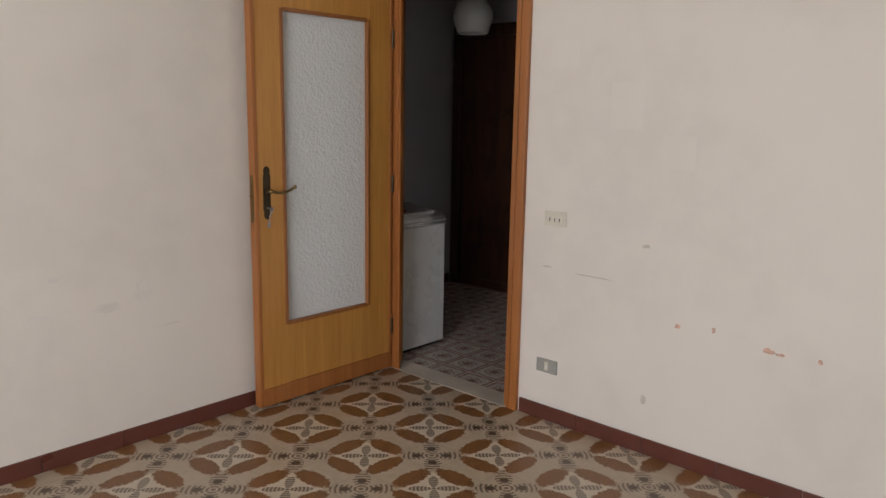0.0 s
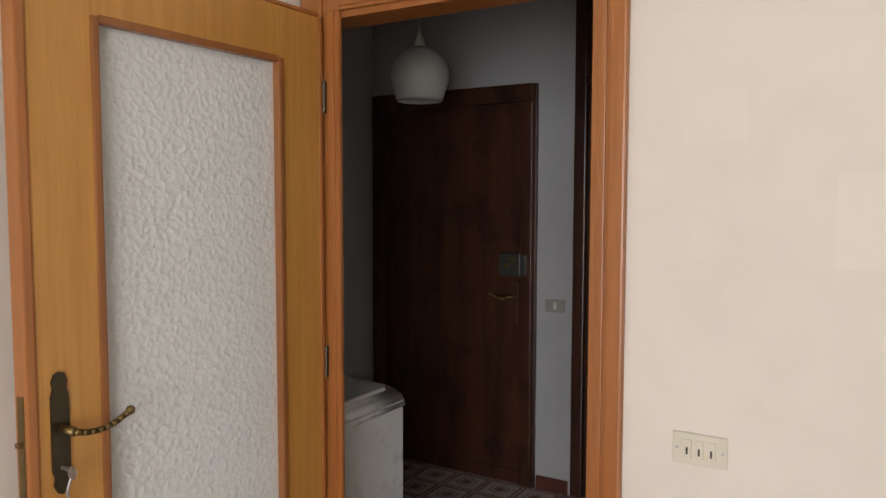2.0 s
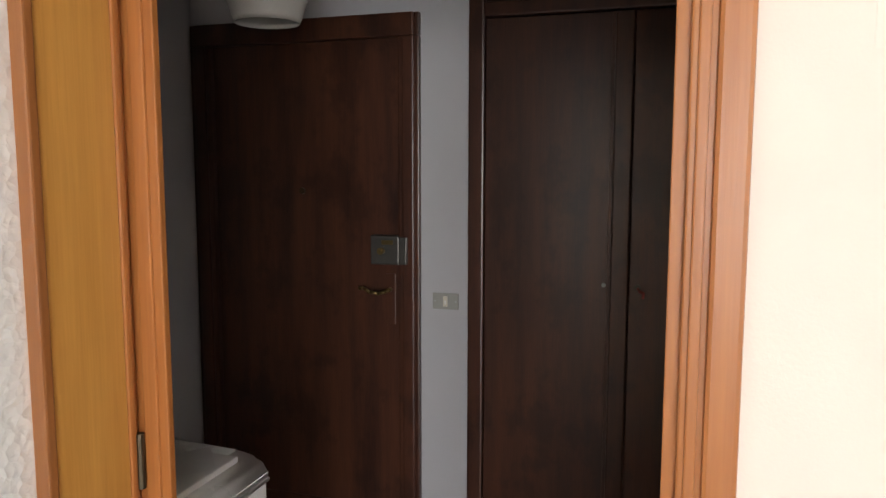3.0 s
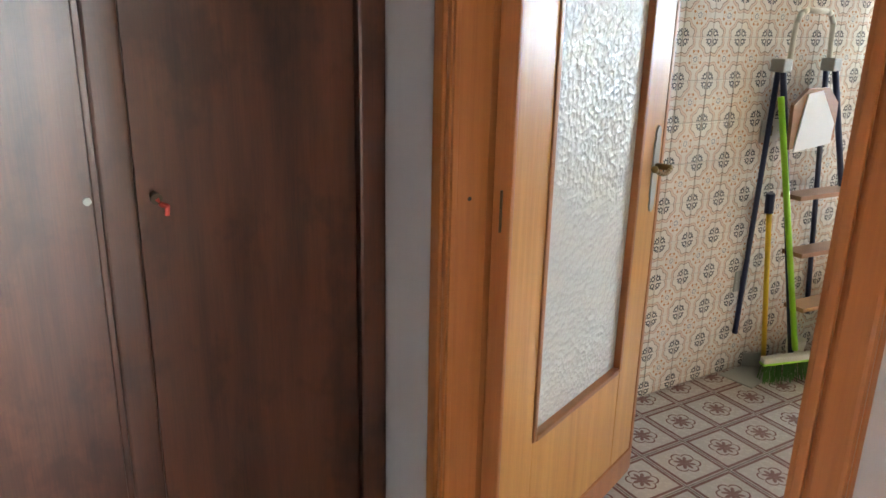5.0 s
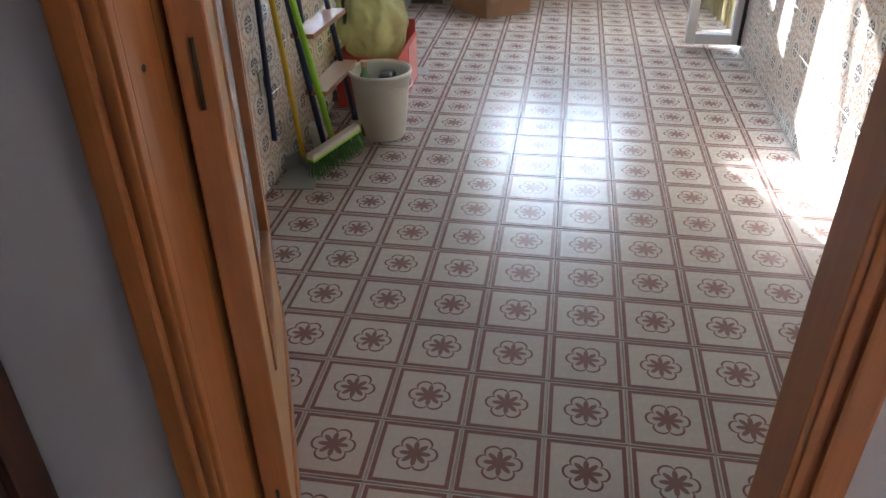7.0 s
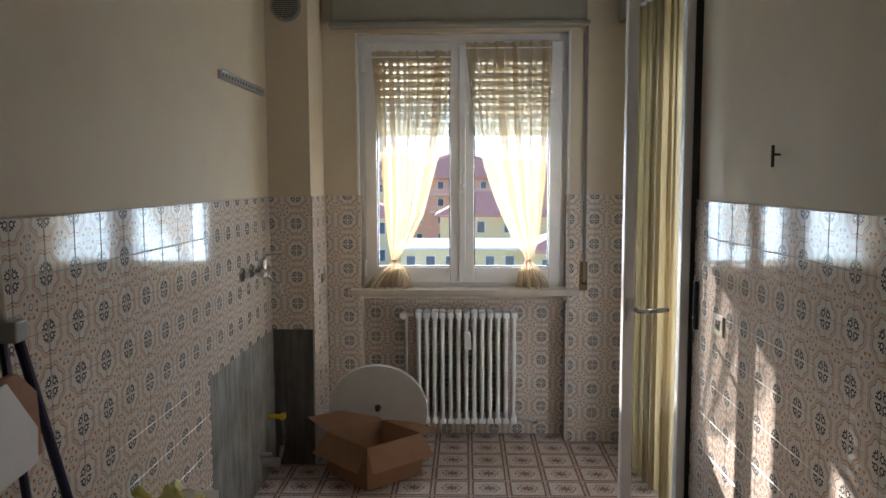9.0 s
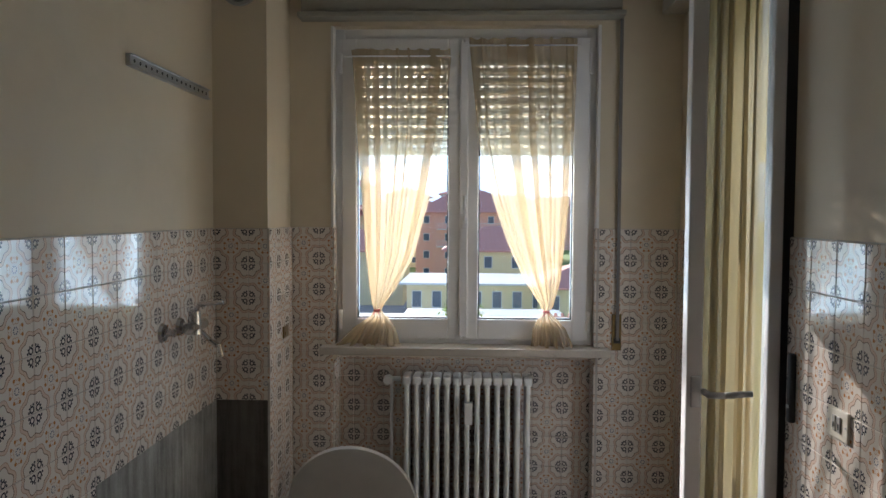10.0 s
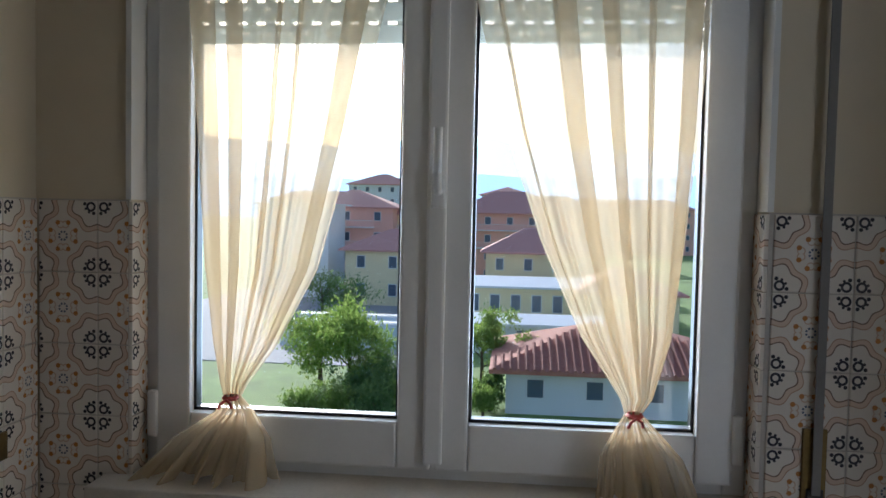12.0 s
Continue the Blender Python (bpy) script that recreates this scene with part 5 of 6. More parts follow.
part("hand_rail", bm, M_IVORY, ld, "cream bent hand rail", smooth=True)
for f in ((0.22, 4.905, 0.0), (0.62, 4.885, 0.0)):
    part("rubber_foot", rod(bmesh.new(), (f[0], f[1], 0.0), (f[0], f[1], 0.035), 0.017), M_BLACK, ld)

br = thing("broom", (0.1, 4.82, 0), "lime green broom leaning on the stepladder", "broom")
HB0, HB1 = Vector((-0.01, 4.90, 0.09)), Vector((0.27, 4.775, 0.115))
mid = (HB0 + HB1) / 2
part("handle", tube(bmesh.new(), [mid + Vector((0, 0.01, 0.03)), Vector((-0.055, 4.965, 1.17))], 0.0125), M_GREEN, br, smooth=True)
d = (HB1 - HB0).normalized()
ang = math.degrees(math.atan2(d.y, d.x))
bm = box(bmesh.new(), (-0.15, -0.018, -0.014), (0.15, 0.018, 0.016), 0.008)
bmesh.ops.transform(bm, matrix=pose(*mid, 0, -5, ang), verts=bm.verts)
part("head", bm, M_IVORY, br, "pale broom head with lime ends")
bm = box(bmesh.new(), (-0.153, -0.02, -0.018), (0.153, 0.02, -0.008), 0.004)
bmesh.ops.transform(bm, matrix=pose(*mid, 0, -5, ang), verts=bm.verts)
part("band", bm, M_GREEN, br)
bm = bmesh.new()
rnd = random.Random(5)
for i in range(260):
    u, w = rnd.uniform(-0.145, 0.145), rnd.uniform(-0.013, 0.013)
    p = pose(*mid, 0, -5, ang) @ Vector((u, w, -0.012))
    q = pose(*mid, 0, -5, ang) @ Vector((u * 1.12 + rnd.uniform(-0.008, 0.008), w * 2.4 - 0.012 + rnd.uniform(-0.01, 0.01), -0.09))
    q.z = max(0.003, q.z + rnd.uniform(-0.004, 0.008))
    rod(bm, p, q, 0.0022, 0.0014, 4)
tagged(part("bristles", bm, M_BRISTLE, br, "dark green bristles"), kind="stuff")

dp = thing("dustpan", (0.05, 4.93, 0), "grey dustpan with a long yellow handle", "dustpan")
bm = prism(bmesh.new(), [(-0.10, 4.86), (-0.12, 5.01), (0.03, 5.02), (0.11, 4.98), (0.08, 4.90)], "z", 0.002, 0.007)
part("tray", bm, M_GREYP, dp)
bm = prism(bmesh.new(), [(0.03, 5.014), (0.11, 4.974), (0.115, 4.98), (0.035, 5.02)], "z", 0.006, 0.07)
prism(bm, [(0.11, 4.98), (0.08, 4.90), (0.086, 4.898), (0.117, 4.977)], "z", 0.006, 0.05)
part("rim", bm, M_GREYP, dp)
part("handle", tube(bmesh.new(), [(0.10, 4.965, 0.05), (-0.008, 4.975, 0.74)], 0.011), M_YELLOW, dp, "yellow tube handle", smooth=True)
part("clip", tube(bmesh.new(), [(-0.006, 4.975, 0.71), (-0.012, 4.975, 0.79)], 0.018), M_NAVY, dp, "blue handle clip")
bm = box(bmesh.new(), (0.28, 4.86, 0.0), (0.36, 4.92, 0.05), 0.006)
solo("small_carton", bm, M_RED, "small red and white carton under the ladder", "carton")
solo("paper_cup", lathe(bmesh.new(), (0.31, 4.96, 0.0), [(0.0, 0.002), (0.03, 0.0), (0.042, 0.10), (0.038, 0.10), (0.028, 0.004)], 18), M_BUCKET, "crumpled cream paper cup under the ladder", "cup", smooth=True)
solo("floor_plate", box(bmesh.new(), (1.25, 4.66, 0.002), (1.37, 4.80, 0.007), 0.001), M_GREYP, "thin grey slate piece lying on the floor", "plate")

# ---- marks on the room walls ----
def smudge(at, axis, w, h, mat, label, seed):
    """A thin irregular patch of dirt or plaster on a wall."""
    rnd = random.Random(seed)
    pts = []
    for i in range(16):
        a = 2 * math.pi * i / 16
        k = rnd.uniform(0.55, 1.0)
        pts.append((w / 2 * math.cos(a) * k, h / 2 * math.sin(a) * k))
    bm = bmesh.new()
    if axis == "x":
        prism(bm, [(at[0] + u, at[2] + v) for u, v in pts], "y", at[1], at[1] - 0.0012)
    else:
        prism(bm, [(at[1] + u, at[2] + v) for u, v in pts], "x", at[0], at[0] + 0.0012)
    return solo("wall_mark", bm, mat, label, "mark", group="marks on the walls")


M_CHIP = plain("brick dust chip", (0.62, 0.40, 0.31), 0.9, vary=0.4, scale=60)
M_SCUFF = plain("grey scuff", (0.60, 0.55, 0.49), 0.9, vary=0.15, scale=20)
for i, (x, z, w, h) in enumerate(((-1.35, 0.595, 0.03, 0.025), (-1.20, 0.61, 0.02, 0.03), (-0.985, 0.575, 0.05, 0.03), (-0.94, 0.57, 0.05, 0.015), (-0.80, 0.575, 0.02, 0.03))):
    smudge((x, RN, z), "x", w, h, M_CHIP, "small chipped spot of reddish plaster", i)
for i, (x, z, w, h) in enumerate(((-2.0, 0.745, 0.06, 0.012), (-1.75, 0.735, 0.26, 0.010), (-1.51, 0.905, 0.05, 0.02), (-1.48, 0.24, 0.03, 0.05))):
    smudge((x, RN, z), "x", w, h, M_SCUFF, "faint grey scuff on the wall", 30 + i)

M_PALE = wall_paint("fresh cream paint", (0.815, 0.762, 0.698), (0.7, 0.66, 0.6))
M_DUST = plain("grey dust smear", (0.755, 0.71, 0.655), 0.9, vary=0.1, scale=12)
for x, z, w, h in ((-1.64, 1.48, 0.15, 0.19), (-1.95, 1.70, 0.13, 0.11), (-1.40, 1.30, 0.14, 0.13)):
    solo("paint_patch", box(bmesh.new(), (x - w / 2, RN - 0.0008, z - h / 2), (x + w / 2, RN + 0.004, z + h / 2)), M_PALE, "paler rectangle where a picture hung", "mark", group="marks on the walls")
for i, (y, z, w, h) in enumerate(((1.05, 0.625, 0.14, 0.02), (1.33, 0.62, 0.16, 0.05), (1.48, 0.66, 0.10, 0.14), (1.58, 0.50, 0.16, 0.012), (1.12, 0.77, 0.05, 0.03))):
    smudge((RW, y, z), "y", w, h, M_DUST, "faint grey dust smear on the wall", 50 + i)

# ---- outside ----
GZ = -9.0


def leafmat(name, a, b):
    """Thin leaves: half the light is thrown back, half comes through."""
    n = Nodes(name)
    rnd = n.add("ShaderNodeNewGeometry").outputs["Random Per Island"]
    col = n.ramp(rnd, [(0.1, a), (0.9, b)])
    df, tl, mx = n.add("ShaderNodeBsdfDiffuse"), n.add("ShaderNodeBsdfTranslucent"), n.add("ShaderNodeMixShader")
    n.plug(col, df.inputs[0])
    n.plug(n.mix(0.5, col, (0.36, 0.50, 0.10)), tl.inputs[0])
    mx.inputs[0].default_value = 0.5
    n.tree.links.new(df.outputs[0], mx.inputs[1])
    n.tree.links.new(tl.outputs[0], mx.inputs[2])
    n.tree.links.new(mx.outputs[0], n.tree.nodes["Material Output"].inputs[0])
    return n.mat


M_GRASS = plain("garden grass", (0.20, 0.30, 0.09), 0.9, vary=0.35, scale=0.4, fine=8)
M_LEAF = leafmat("garden leaves", (0.14, 0.25, 0.06), (0.36, 0.46, 0.15))
M_LEAF2 = leafmat("dark leaves", (0.06, 0.14, 0.07), (0.14, 0.24, 0.12))
M_TRUNK = plain("bark", (0.09, 0.07, 0.05), 0.9)
M_ROOF = roof_paint("terracotta roof", (0.36, 0.13, 0.10), (0.52, 0.23, 0.17))
# Paler red for farther roofs: haze is mixed into the colour.
M_ROOF2 = roof_paint("red roof with painted haze", (0.60, 0.29, 0.26), (0.72, 0.39, 0.35))
M_HWHITE = plain("white house render", (0.80, 0.82, 0.86), 0.9, vary=0.06, scale=0.6)
M_HYELLOW = plain("yellow house render", (0.90, 0.77, 0.50), 0.9, vary=0.06, scale=0.6)
M_HPINK = plain("pink house render", (0.86, 0.50, 0.41), 0.9, vary=0.06, scale=0.6)
# Bluish pale grey that carries the haze in its colour.
M_HGREY = plain("grey render with painted haze", (0.74, 0.80, 0.88), 0.9, vary=0.05, scale=0.3)
M_PANE = plain("dark far pane", (0.10, 0.14, 0.20), 0.2)
M_SHEET = plain("greenhouse film", (0.62, 0.70, 0.76), 0.35, vary=0.1, scale=1.0)
M_ROAD = plain("yard paving", (0.42, 0.42, 0.44), 0.9, scale=0.5)

bm = bmesh.new()
bmesh.ops.create_grid(bm, x_segments=4, y_segments=4, size=3000, matrix=Matrix.Translation((3000 + 6, 0, GZ)))
solo("ground", bm, M_GRASS, "green garden ground reaching the horizon", "ground", "structure")
block("yard", (52, 8, GZ), (100, 40, GZ + 0.05), M_ROAD, "grey paved yard behind the gardens", "yard")
block("balcony_slab", (1.87, 1.6, -0.25), (3.45, 2.86, -0.03), M_MARBLE, "stone balcony slab outside the kitchen", "balcony")
block("outer_wall_east", (3.42, -2.6, GZ), (3.55, 2.85, -0.2), M_OUT, "rendered outer wall of the building", "wall")


def house(name, x, y, w, d, z_eave, rise, mat, roofmat, label, floors, cols, hip=True, balconies=(), over=0.7):
    """A house of width w (along y) and depth d whose west face stands at x."""
    h = thing(name, (x, y, GZ), label, "house")
    part("wall", box(bmesh.new(), (x, y - w / 2, GZ), (x + d, y + w / 2, z_eave)), mat, h)
    a = [(x - over, y - w / 2 - over), (x + d + over, y - w / 2 - over), (x + d + over, y + w / 2 + over), (x - over, y + w / 2 + over)]
    bm = bmesh.new()
    lo = [bm.verts.new((*p, z_eave - 0.15)) for p in a]
    up = [bm.verts.new((*p, z_eave + 0.05)) for p in a]
    if rise > 0:
        ins = min(d, w) / 2 * (1 if hip else 0.0)
        r = [bm.verts.new((x + d / 2, y - w / 2 + ins, z_eave + rise)), bm.verts.new((x + d / 2, y + w / 2 - ins, z_eave + rise))]
        bm.faces.new((up[0], up[3], r[1], r[0]))
        bm.faces.new((up[1], up[2], r[1], r[0]))
        bm.faces.new((up[0], up[1], r[0]))
        bm.faces.new((up[2], up[3], r[1]))
    else:
        bm.faces.new(up)
    bm.faces.new(lo)
    for i in range(4):
        bm.faces.new((lo[i], lo[(i + 1) % 4], up[(i + 1) % 4], up[i]))
    part("roof", bm, roofmat, h)
    fh = (z_eave - GZ) / floors
    for f in range(floors):
        for c_ in range(cols):
            wy = y - w / 2 + w * (c_ + 0.5) / cols
            wz = GZ + fh * f + fh * 0.35
            wd = part("window", box(bmesh.new(), (x - 0.06, wy - 0.5, wz), (x + 0.02, wy + 0.5, wz + fh * 0.45)), M_HWHITE, h)
            part("pane", box(bmesh.new(), (x - 0.08, wy - 0.42, wz + 0.08), (x - 0.055, wy + 0.42, wz + fh * 0.45 - 0.08)), M_PANE, wd)
        if f in balconies:
            bw = w * 0.3
            b = part("balcony", box(bmesh.new(), (x - 1.2, y - bw, GZ + fh * f), (x, y + bw, GZ + fh * f + 0.15)), M_HWHITE, h)
            bm = bmesh.new()
            box(bm, (x - 1.2, y - bw, GZ + fh * f + 1.0), (x - 1.14, y + bw, GZ + fh * f + 1.06))
            k = int(bw * 2 / 0.3)
            for i in range(k + 1):
                box(bm, (x - 1.19, y - bw + i * bw * 2 / k - 0.02, GZ + fh * f), (x - 1.15, y - bw + i * bw * 2 / k + 0.02, GZ + fh * f + 1.0))
            part("railing", bm, M_HWHITE, b)
    return h


near = house("white_house", 41.5, -2.2, 12.5, 9.0, -6.55, 1.9, M_HWHITE, M_ROOF, "white garden house with a red tiled roof", 1, 4, True, (), 0.9)
bm = bmesh.new()
for i in range(34):
    y = -9.2 + i * 0.42
    x1 = 46.0 if -2.2 - 6.25 + 4.5 < y < -2.2 + 6.25 - 4.5 else 41.5 + max(0.3, (6.25 + 0.9 - abs(y + 2.2)) * 0.75)
    f = (x1 - 40.6) / 5.4
    rod(bm, (40.6, y, -6.47), (x1, y, -6.47 + 1.95 * f), 0.11, seg=6)
part("roof_tile_rows", bm, M_ROOF, near)
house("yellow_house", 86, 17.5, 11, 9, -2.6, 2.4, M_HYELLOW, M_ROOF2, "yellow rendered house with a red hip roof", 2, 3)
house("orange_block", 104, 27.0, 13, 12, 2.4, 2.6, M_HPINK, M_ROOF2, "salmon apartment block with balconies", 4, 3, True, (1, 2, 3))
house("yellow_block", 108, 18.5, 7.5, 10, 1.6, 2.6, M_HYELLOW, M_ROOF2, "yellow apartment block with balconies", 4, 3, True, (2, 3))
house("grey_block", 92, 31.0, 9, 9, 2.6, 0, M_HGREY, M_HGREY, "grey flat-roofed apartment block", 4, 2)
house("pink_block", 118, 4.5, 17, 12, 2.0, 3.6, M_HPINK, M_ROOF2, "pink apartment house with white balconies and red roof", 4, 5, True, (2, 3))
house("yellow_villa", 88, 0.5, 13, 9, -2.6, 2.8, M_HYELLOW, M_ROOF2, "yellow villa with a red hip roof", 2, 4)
house("low_shed", 74, 3.5, 14, 8, -5.2, 0.7, M_HYELLOW, M_HGREY, "long low shed with a grey sheet roof", 1, 7, False)
house("red_roof_house", 72, -7.0, 9, 9, -5.4, 2.4, M_HYELLOW, M_ROOF2, "house with a red tiled roof", 1, 3)
house("dark_shed", 60, 3.0, 12, 5, -6.8, 0.5, M_HGREY, M_HGREY, "low dark shed with a metal roof", 1, 3, False)
house("far_block", 190, 38, 16, 14, 9.0, 3.0, M_HGREY, M_ROOF2, "far apartment block in painted haze", 6, 5)
house("far_block", 200, 22, 12, 14, 6.5, 3.0, M_HGREY, M_ROOF2, "far apartment house in painted haze", 5, 4)
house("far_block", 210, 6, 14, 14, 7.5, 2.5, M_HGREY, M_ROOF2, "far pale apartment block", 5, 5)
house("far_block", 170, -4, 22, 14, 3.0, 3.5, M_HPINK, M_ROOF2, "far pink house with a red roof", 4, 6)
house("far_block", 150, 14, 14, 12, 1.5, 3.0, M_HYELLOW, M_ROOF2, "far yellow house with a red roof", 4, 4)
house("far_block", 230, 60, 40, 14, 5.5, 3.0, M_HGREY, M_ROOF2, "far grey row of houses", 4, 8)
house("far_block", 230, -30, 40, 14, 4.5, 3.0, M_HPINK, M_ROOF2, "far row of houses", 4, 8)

gh = thing("greenhouse", (62, 13.5, GZ), "long polytunnel greenhouse covered with pale film", "greenhouse")
for i in range(2):
    bm = bmesh.new()
    pr = [(61.0 + i * 4.2 + 2.05 * math.cos(a), GZ + 1.9 * math.sin(a)) for a in [math.pi * k / 12 for k in range(13)]]
    vs = [[bm.verts.new((p[0], y, p[1])) for p in pr] for y in (5.5, 22.0)]
    for k in range(12):
        bm.faces.new((vs[0][k], vs[0][k + 1], vs[1][k + 1], vs[1][k]))
    part("tunnel", bm, M_SHEET, gh, smooth=True)


def tree(name, x, y, h, r, mat, label, seed, count=1500, bush=False):
    rnd = random.Random(seed)
    t = thing(name, (x, y, GZ), label, "bush" if bush else "tree")
    bm = bmesh.new()
    top = Vector((x, y, GZ + h * (0.3 if bush else 0.55)))
    rod(bm, (x, y, GZ), top, 0.05 * r + 0.05, 0.03 * r + 0.02, 8)
    ends = []
    for i in range(9):
        a, e = rnd.uniform(0, 6.28), rnd.uniform(0.3, 1.2)
        st = Vector((x, y, GZ)).lerp(top, rnd.uniform(0.45, 1.0))
        en = st + Vector((math.cos(a) * math.cos(e), math.sin(a) * math.cos(e), math.sin(e))) * r * rnd.uniform(0.6, 1.0)
        rod(bm, st, en, 0.025 * r + 0.01, 0.01, 6)
        ends.append(en)
    part("trunk", bm, M_TRUNK, t)
    verts, faces = [], []
    cz = GZ + h - r * 0.85
    clumps = ends + [Vector((x + rnd.gauss(0, r * 0.45), y + rnd.gauss(0, r * 0.45), cz + rnd.gauss(0, r * 0.38))) for _ in range(16)]
    for i in range(count):
        c0 = rnd.choice(clumps)
        p = c0 + Vector((rnd.gauss(0, 1), rnd.gauss(0, 1), rnd.gauss(0, 0.8))) * r * 0.20
        if p.z < GZ + 0.1:
            p.z = GZ + 0.1
        s = rnd.uniform(0.07, 0.16) * (0.6 + r * 0.22)
        m = Matrix.Translation(p) @ Euler((rnd.uniform(0, 3), rnd.uniform(0, 3), rnd.uniform(0, 3))).to_matrix().to_4x4()
        k = len(verts)
        for q in ((-s, 0, 0), (0, -s * 0.45, 0.02), (s, 0, 0), (0, s * 0.45, 0.02)):
            verts.append(m @ Vector(q))
        faces.append((k, k + 1, k + 2, k + 3))
    me = bpy.data.meshes.new("crown")
    me.from_pydata([FRAMES[t].inverted() @ v for v in verts], [], faces)
    me.materials.append(mat)
    cr = new("crown", me)
    cr.parent = t
    return t


tree("garden_tree", 45, 13.3, 5.6, 2.3, M_LEAF, "leafy green garden tree with uneven crown", 1, 6500)
tree("garden_tree", 47, 15.6, 5.0, 2.2, M_LEAF, "leafy green garden tree", 2, 5200)
tree("garden_tree", 48, 5.6, 4.6, 1.6, M_LEAF, "small leafy garden tree beside the white house", 3, 4200)
tree("garden_tree", 72, 19.5, 4.5, 2.4, M_LEAF2, "dark green tree behind the greenhouse", 4, 1500)
tree("garden_tree", 74, 22.5, 4.8, 2.6, M_LEAF2, "dark green tree behind the greenhouse", 6, 1500)
for i, (x, y, h, r) in enumerate(((38.5, 10.4, 2.2, 1.3), (40.0, 9.2, 2.0, 1.2), (41.5, 11.6, 2.4, 1.4), (39.0, 12.6, 1.8, 1.2), (43.0, 8.6, 2.0, 1.0), (40.5, 5.2, 1.9, 0.9), (41.8, 4.9, 2.4, 0.8), (37.8, 14.0, 1.7, 1.2), (42.5, 10.2, 2.6, 1.5), (44.0, 12.0, 3.0, 1.6), (39.6, 11.0, 2.0, 1.3), (41.0, 7.6, 1.6, 1.1))):
    tree("garden_bush", x, y, h, r, M_LEAF if i % 2 else M_LEAF2, "rounded green garden bush", 20 + i, 2200, True)


# Aerial haze is put into the pale base colour and an added glow.
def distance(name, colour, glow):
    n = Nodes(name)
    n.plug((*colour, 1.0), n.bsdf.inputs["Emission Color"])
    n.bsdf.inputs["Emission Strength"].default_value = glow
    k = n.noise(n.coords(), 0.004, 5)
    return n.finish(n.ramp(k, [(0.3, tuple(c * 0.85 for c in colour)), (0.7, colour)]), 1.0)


M_HILL = distance("hill with painted blue haze", (0.45, 0.64, 0.84), 1.1)
M_HILL2 = distance("far hill with painted haze", (0.62, 0.80, 0.93), 1.5)


def hills(name, x, base, height, seed, mat, label):
    bm = bmesh.new()
    prev = None
    for i in range(121):
        y = -2600 + i * 5200 / 120
        z = base + height * (0.65 + 0.45 * noise.noise(Vector((y / 900, seed, 0))) + 0.12 * noise.noise(Vector((y / 220, seed, 3))))
        cur = [bm.verts.new((x, y, GZ)), bm.verts.new((x + height * 2.2, y, z))]
        if prev:
            bm.faces.new((prev[0], cur[0], cur[1], prev[1]))
        prev = cur
    solo(name, bm, mat, label, "hill", "structure", smooth=True)


hills("backdrop_hills_near", 1500, 0, 150, 2.0, M_HILL, "wooded hills behind the town in painted blue haze")
hills("backdrop_hills_far", 2300, 0, 480, 7.0, M_HILL2, "pale mountains on the horizon in painted haze")

# ---- tiles, last ----
MESHES = {}


def tile_mesh(x0, x1, z0, z1, flat, mat):
    """One tile face from its pattern's centre, upright (x, z) or flat (x, y)."""
    key = (round(x0, 3), round(x1, 3), round(z0, 3), round(z1, 3), flat)
    if key not in MESHES:
        th, b = 0.008, 0.0016
        def at(u, w, d):
            return (u, w, -d) if flat else (u, d, w)
        v = [at(u, w, 0) for u, w in ((x0 + b, z0 + b), (x1 - b, z0 + b), (x1 - b, z1 - b), (x0 + b, z1 - b))]
        v += [at(u, w, b) for u, w in ((x0, z0), (x1, z0), (x1, z1), (x0, z1))]
        v += [at(u, w, th) for u, w in ((x0, z0), (x1, z0), (x1, z1), (x0, z1))]
        f = [(0, 1, 2, 3)] + [(i + 4, (i + 1) % 4 + 4, (i + 1) % 4, i) for i in range(4)] + [(i + 8, (i + 1) % 4 + 8, (i + 1) % 4 + 4, i + 4) for i in range(4)]
        me = bpy.data.meshes.new("tile")
        me.from_pydata(v, [], f)
        me.materials.append(mat)
        MESHES[key] = me
    return MESHES[key]


def wall_tiles(parent, u0, u1, z0, z1, origin, place, rz, skip=None, size=0.15, ztop=1.533):
    """Tiles from u0 to u1 and z0 to z1; place(u) gives the world x, y of a tile centre."""
    g = 0.0012
    i0 = math.floor((u0 - origin) / size + 1e-4)
    i1 = math.ceil((u1 - origin) / size - 1e-4)
    k1 = math.ceil((ztop - z0) / size - 1e-4)
    rnd = random.Random(7)
    for i in range(i0, i1):
        cu = origin + (i + 0.5) * size
        a, b = max(u0, cu - size / 2) - cu, min(u1, cu + size / 2) - cu
        for k in range(k1):
            cz = ztop - (k + 0.5) * size
            c0, d0 = max(z0, cz - size / 2) - cz, min(z1, cz + size / 2) - cz
            if b - a < 0.012 or d0 - c0 < 0.012 or (skip and skip(cu, cz)):
                continue
            flip = rz in (180, -90)
            me = tile_mesh(-b + g if flip else a + g, -a - g if flip else b - g, c0 + g, d0 - g, False, M_WTILE)
            ob = new("tile", me)
            ob.parent = parent
            ob.matrix_basis = pose(*place(cu), cz, rnd.gauss(0, 0.12), 0, rz + rnd.gauss(0, 0.12))


def wall_of(name):
    return bpy.data.objects[name]


kn, ks, ke, pil = wall_of("wall_kitchen_north"), wall_of("wall_kitchen_south"), wall_of("wall_kitchen_east"), wall_of("pillar")
block("grout_north", (KW, KN + 0.003, 0.0), (1.71, KN + 0.012, 1.535), M_GROUT, "pale grout bed behind the wall tiles", "grout")
block("grout_north_upper", (1.71, KN + 0.003, 0.792), (PX, KN + 0.012, 1.535), M_GROUT, "pale grout bed behind the wall tiles", "grout")
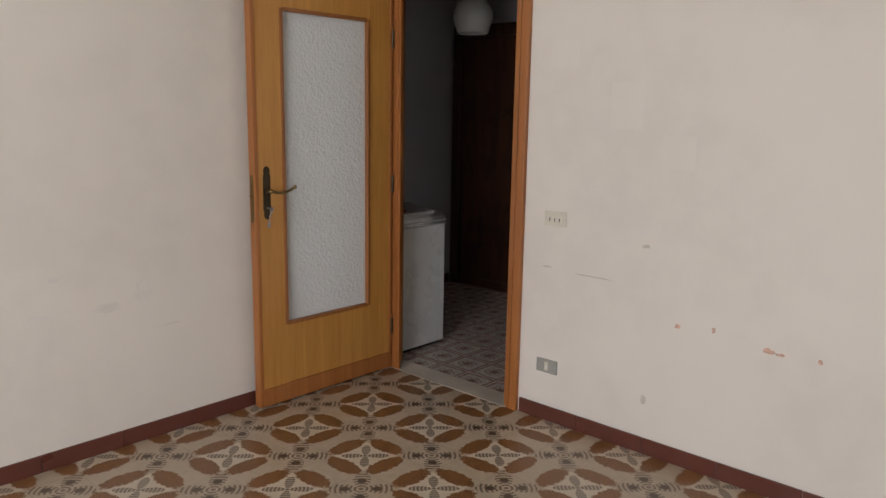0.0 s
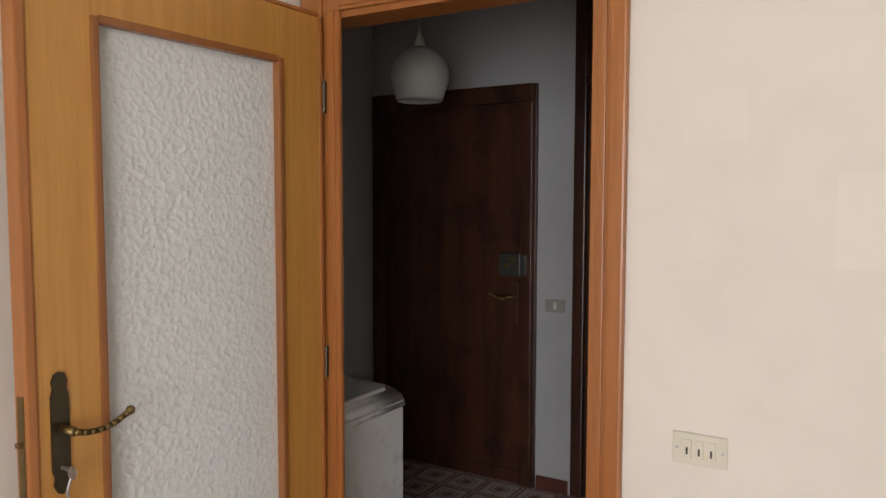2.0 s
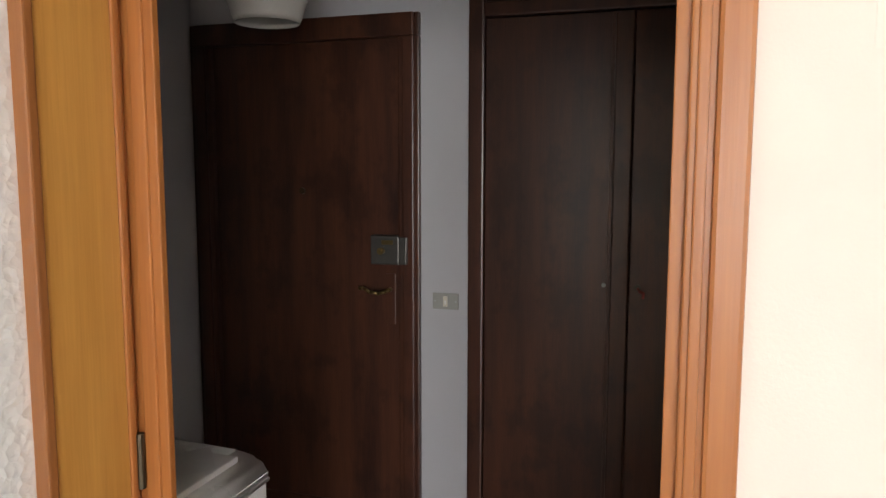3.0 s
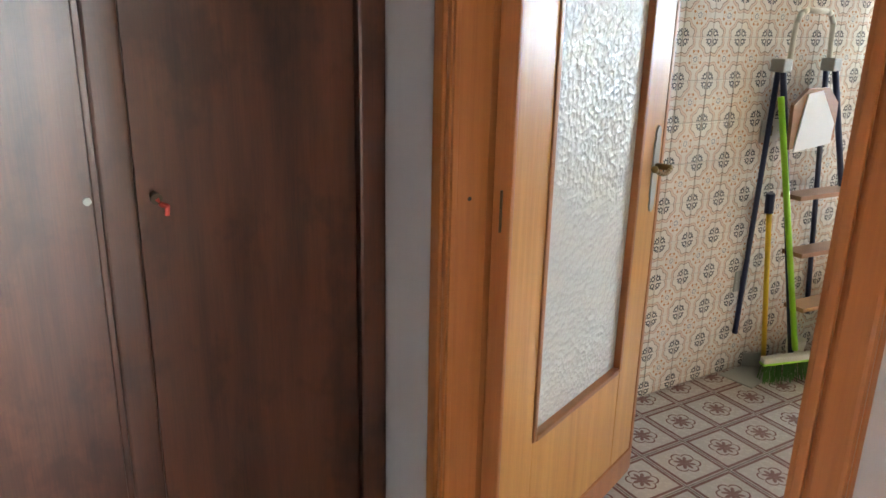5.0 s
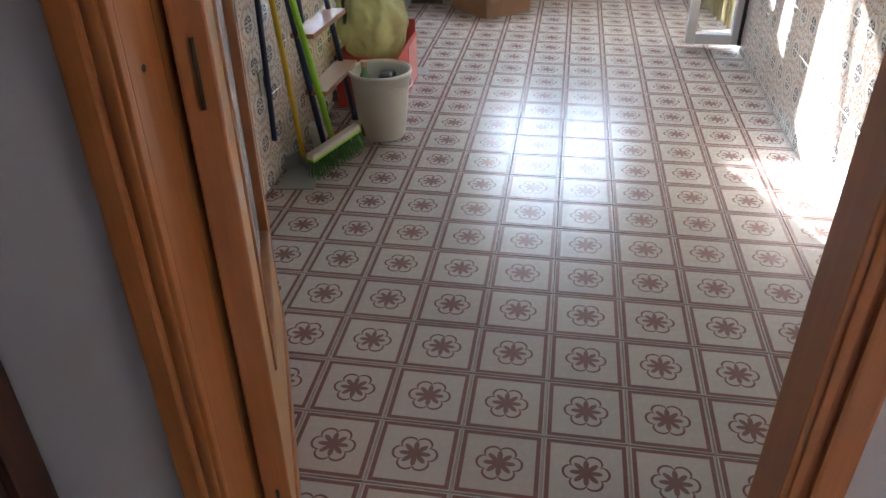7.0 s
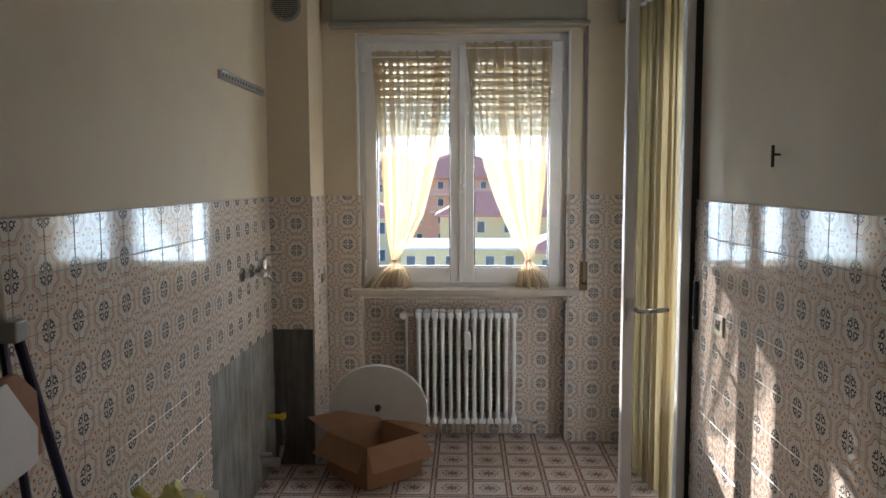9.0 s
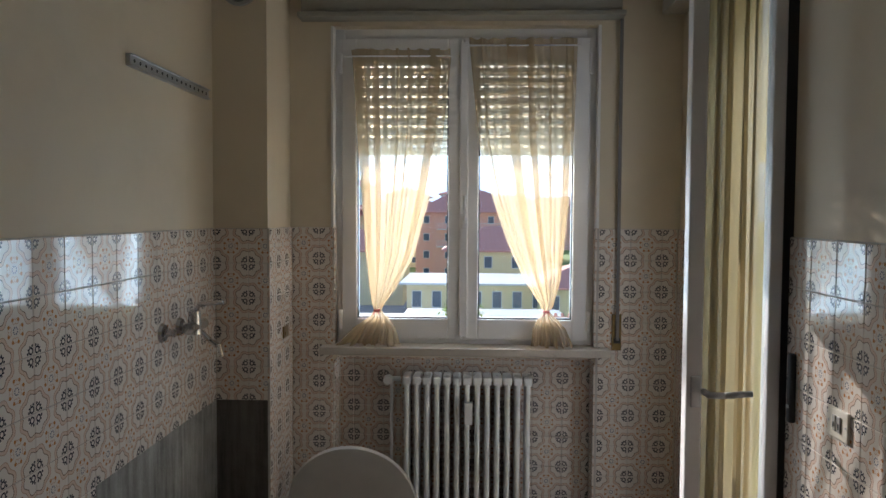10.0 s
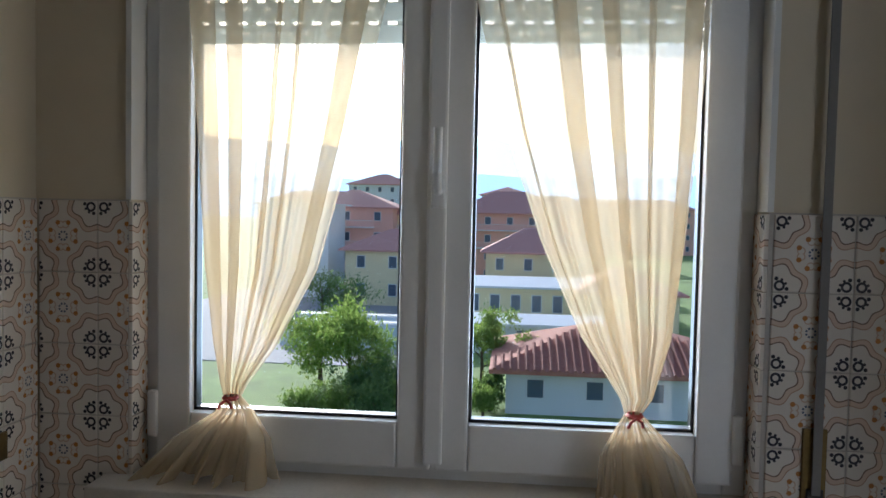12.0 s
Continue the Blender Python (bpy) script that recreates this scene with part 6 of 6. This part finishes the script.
block("grout_south", (KW, KS - 0.012, 0.0), (BX0, KS - 0.003, 1.535), M_GROUT, "pale grout bed behind the wall tiles", "grout")
block("grout_south_end", (BX1, KS - 0.012, 0.0), (KE, KS - 0.003, 1.535), M_GROUT, "pale grout bed behind the wall tiles", "grout")
block("grout_east_right", (KE + 0.003, KS, 0.0), (KE + 0.012, WY0, 1.535), M_GROUT, "pale grout bed behind the wall tiles", "grout")
block("grout_east_left", (KE + 0.003, WY1, 0.0), (KE + 0.012, PY, 1.535), M_GROUT, "pale grout bed behind the wall tiles", "grout")
block("grout_niche", (KE + 0.136, WY0, 0.0), (KE + 0.145, WY1, 0.88), M_GROUT, "pale grout bed behind the niche tiles", "grout")
block("grout_pillar_side", (PX, PY + 0.003, 0.0), (KE, PY + 0.012, 1.535), M_GROUT, "pale grout bed on the pillar", "grout")
block("grout_pillar_front", (PX + 0.003, PY, 0.792), (PX + 0.012, KN, 1.535), M_GROUT, "pale grout bed on the pillar", "grout")


def bare(u, z):
    return u > 1.74 and z < 0.79


wall_tiles(kn, KW, PX, 0.0, 1.533, PX, lambda u: (u, KN), 0, bare)
wall_tiles(ks, KW, BX0, 0.0, 1.533, BX0, lambda u: (u, KS), 180)
wall_tiles(ks, BX1, KE, 0.0, 1.533, BX1, lambda u: (u, KS), 180)
wall_tiles(ke, KS, WY0, 0.0, 1.533, 3.167, lambda u: (KE, u), -90)
wall_tiles(ke, WY1, PY, 0.0, 1.533, 3.167, lambda u: (KE, u), -90)
wall_tiles(ke, WY0, WY1, 0.0, 0.88, 3.167, lambda u: (KE + 0.133, u), -90)
wall_tiles(pil, PX, KE, 0.0, 1.533, PX, lambda u: (u, PY), 0)
wall_tiles(pil, PY, KN, 0.0, 1.533, PY - 0.055, lambda u: (PX, u), -90, lambda u, z: z < 0.79)
wall_tiles(ke, KE, KE + 0.07, WZ0, 1.533, KE, lambda u: (u, WY1 - 0.009), 0)
wall_tiles(ke, KE, KE + 0.07, WZ0, 1.533, KE, lambda u: (u, WY0 + 0.009), 180)
wall_tiles(ke, KE, KE + 0.133, 0.0, 0.88, KE, lambda u: (u, WY0 + 0.009), 180)
wall_tiles(ke, KE, KE + 0.133, 0.0, 0.88, KE, lambda u: (u, WY1 - 0.009), 0)


def floor_tiles(parent, x0, x1, y0, y1, ox, oy, name, size=0.2):
    rnd = random.Random(11)
    g = 0.0012
    for i in range(math.floor((x0 - ox) / size), math.ceil((x1 - ox) / size)):
        cx = ox + (i + 0.5) * size
        a, b = max(x0, cx - size / 2) - cx, min(x1, cx + size / 2) - cx
        for j in range(math.floor((y0 - oy) / size), math.ceil((y1 - oy) / size)):
            cy = oy + (j + 0.5) * size
            c0, d0 = max(y0, cy - size / 2) - cy, min(y1, cy + size / 2) - cy
            if b - a < 0.012 or d0 - c0 < 0.012:
                continue
            ob = new(name, tile_mesh(a + g, b - g, c0 + g, d0 - g, True, M_FTILE))
            ob.parent = parent
            ob.matrix_basis = pose(cx, cy, 0.0, rnd.gauss(0, 0.08), rnd.gauss(0, 0.08), 0)


floor_tiles(wall_of("floor_kitchen"), -1.765, KE + 0.13, KS, KN, -0.66, 3.92, "floor_tile")
floor_tiles(wall_of("floor_hall"), HW, -1.765, HS, HN, -0.66, 3.92, "floor_tile")
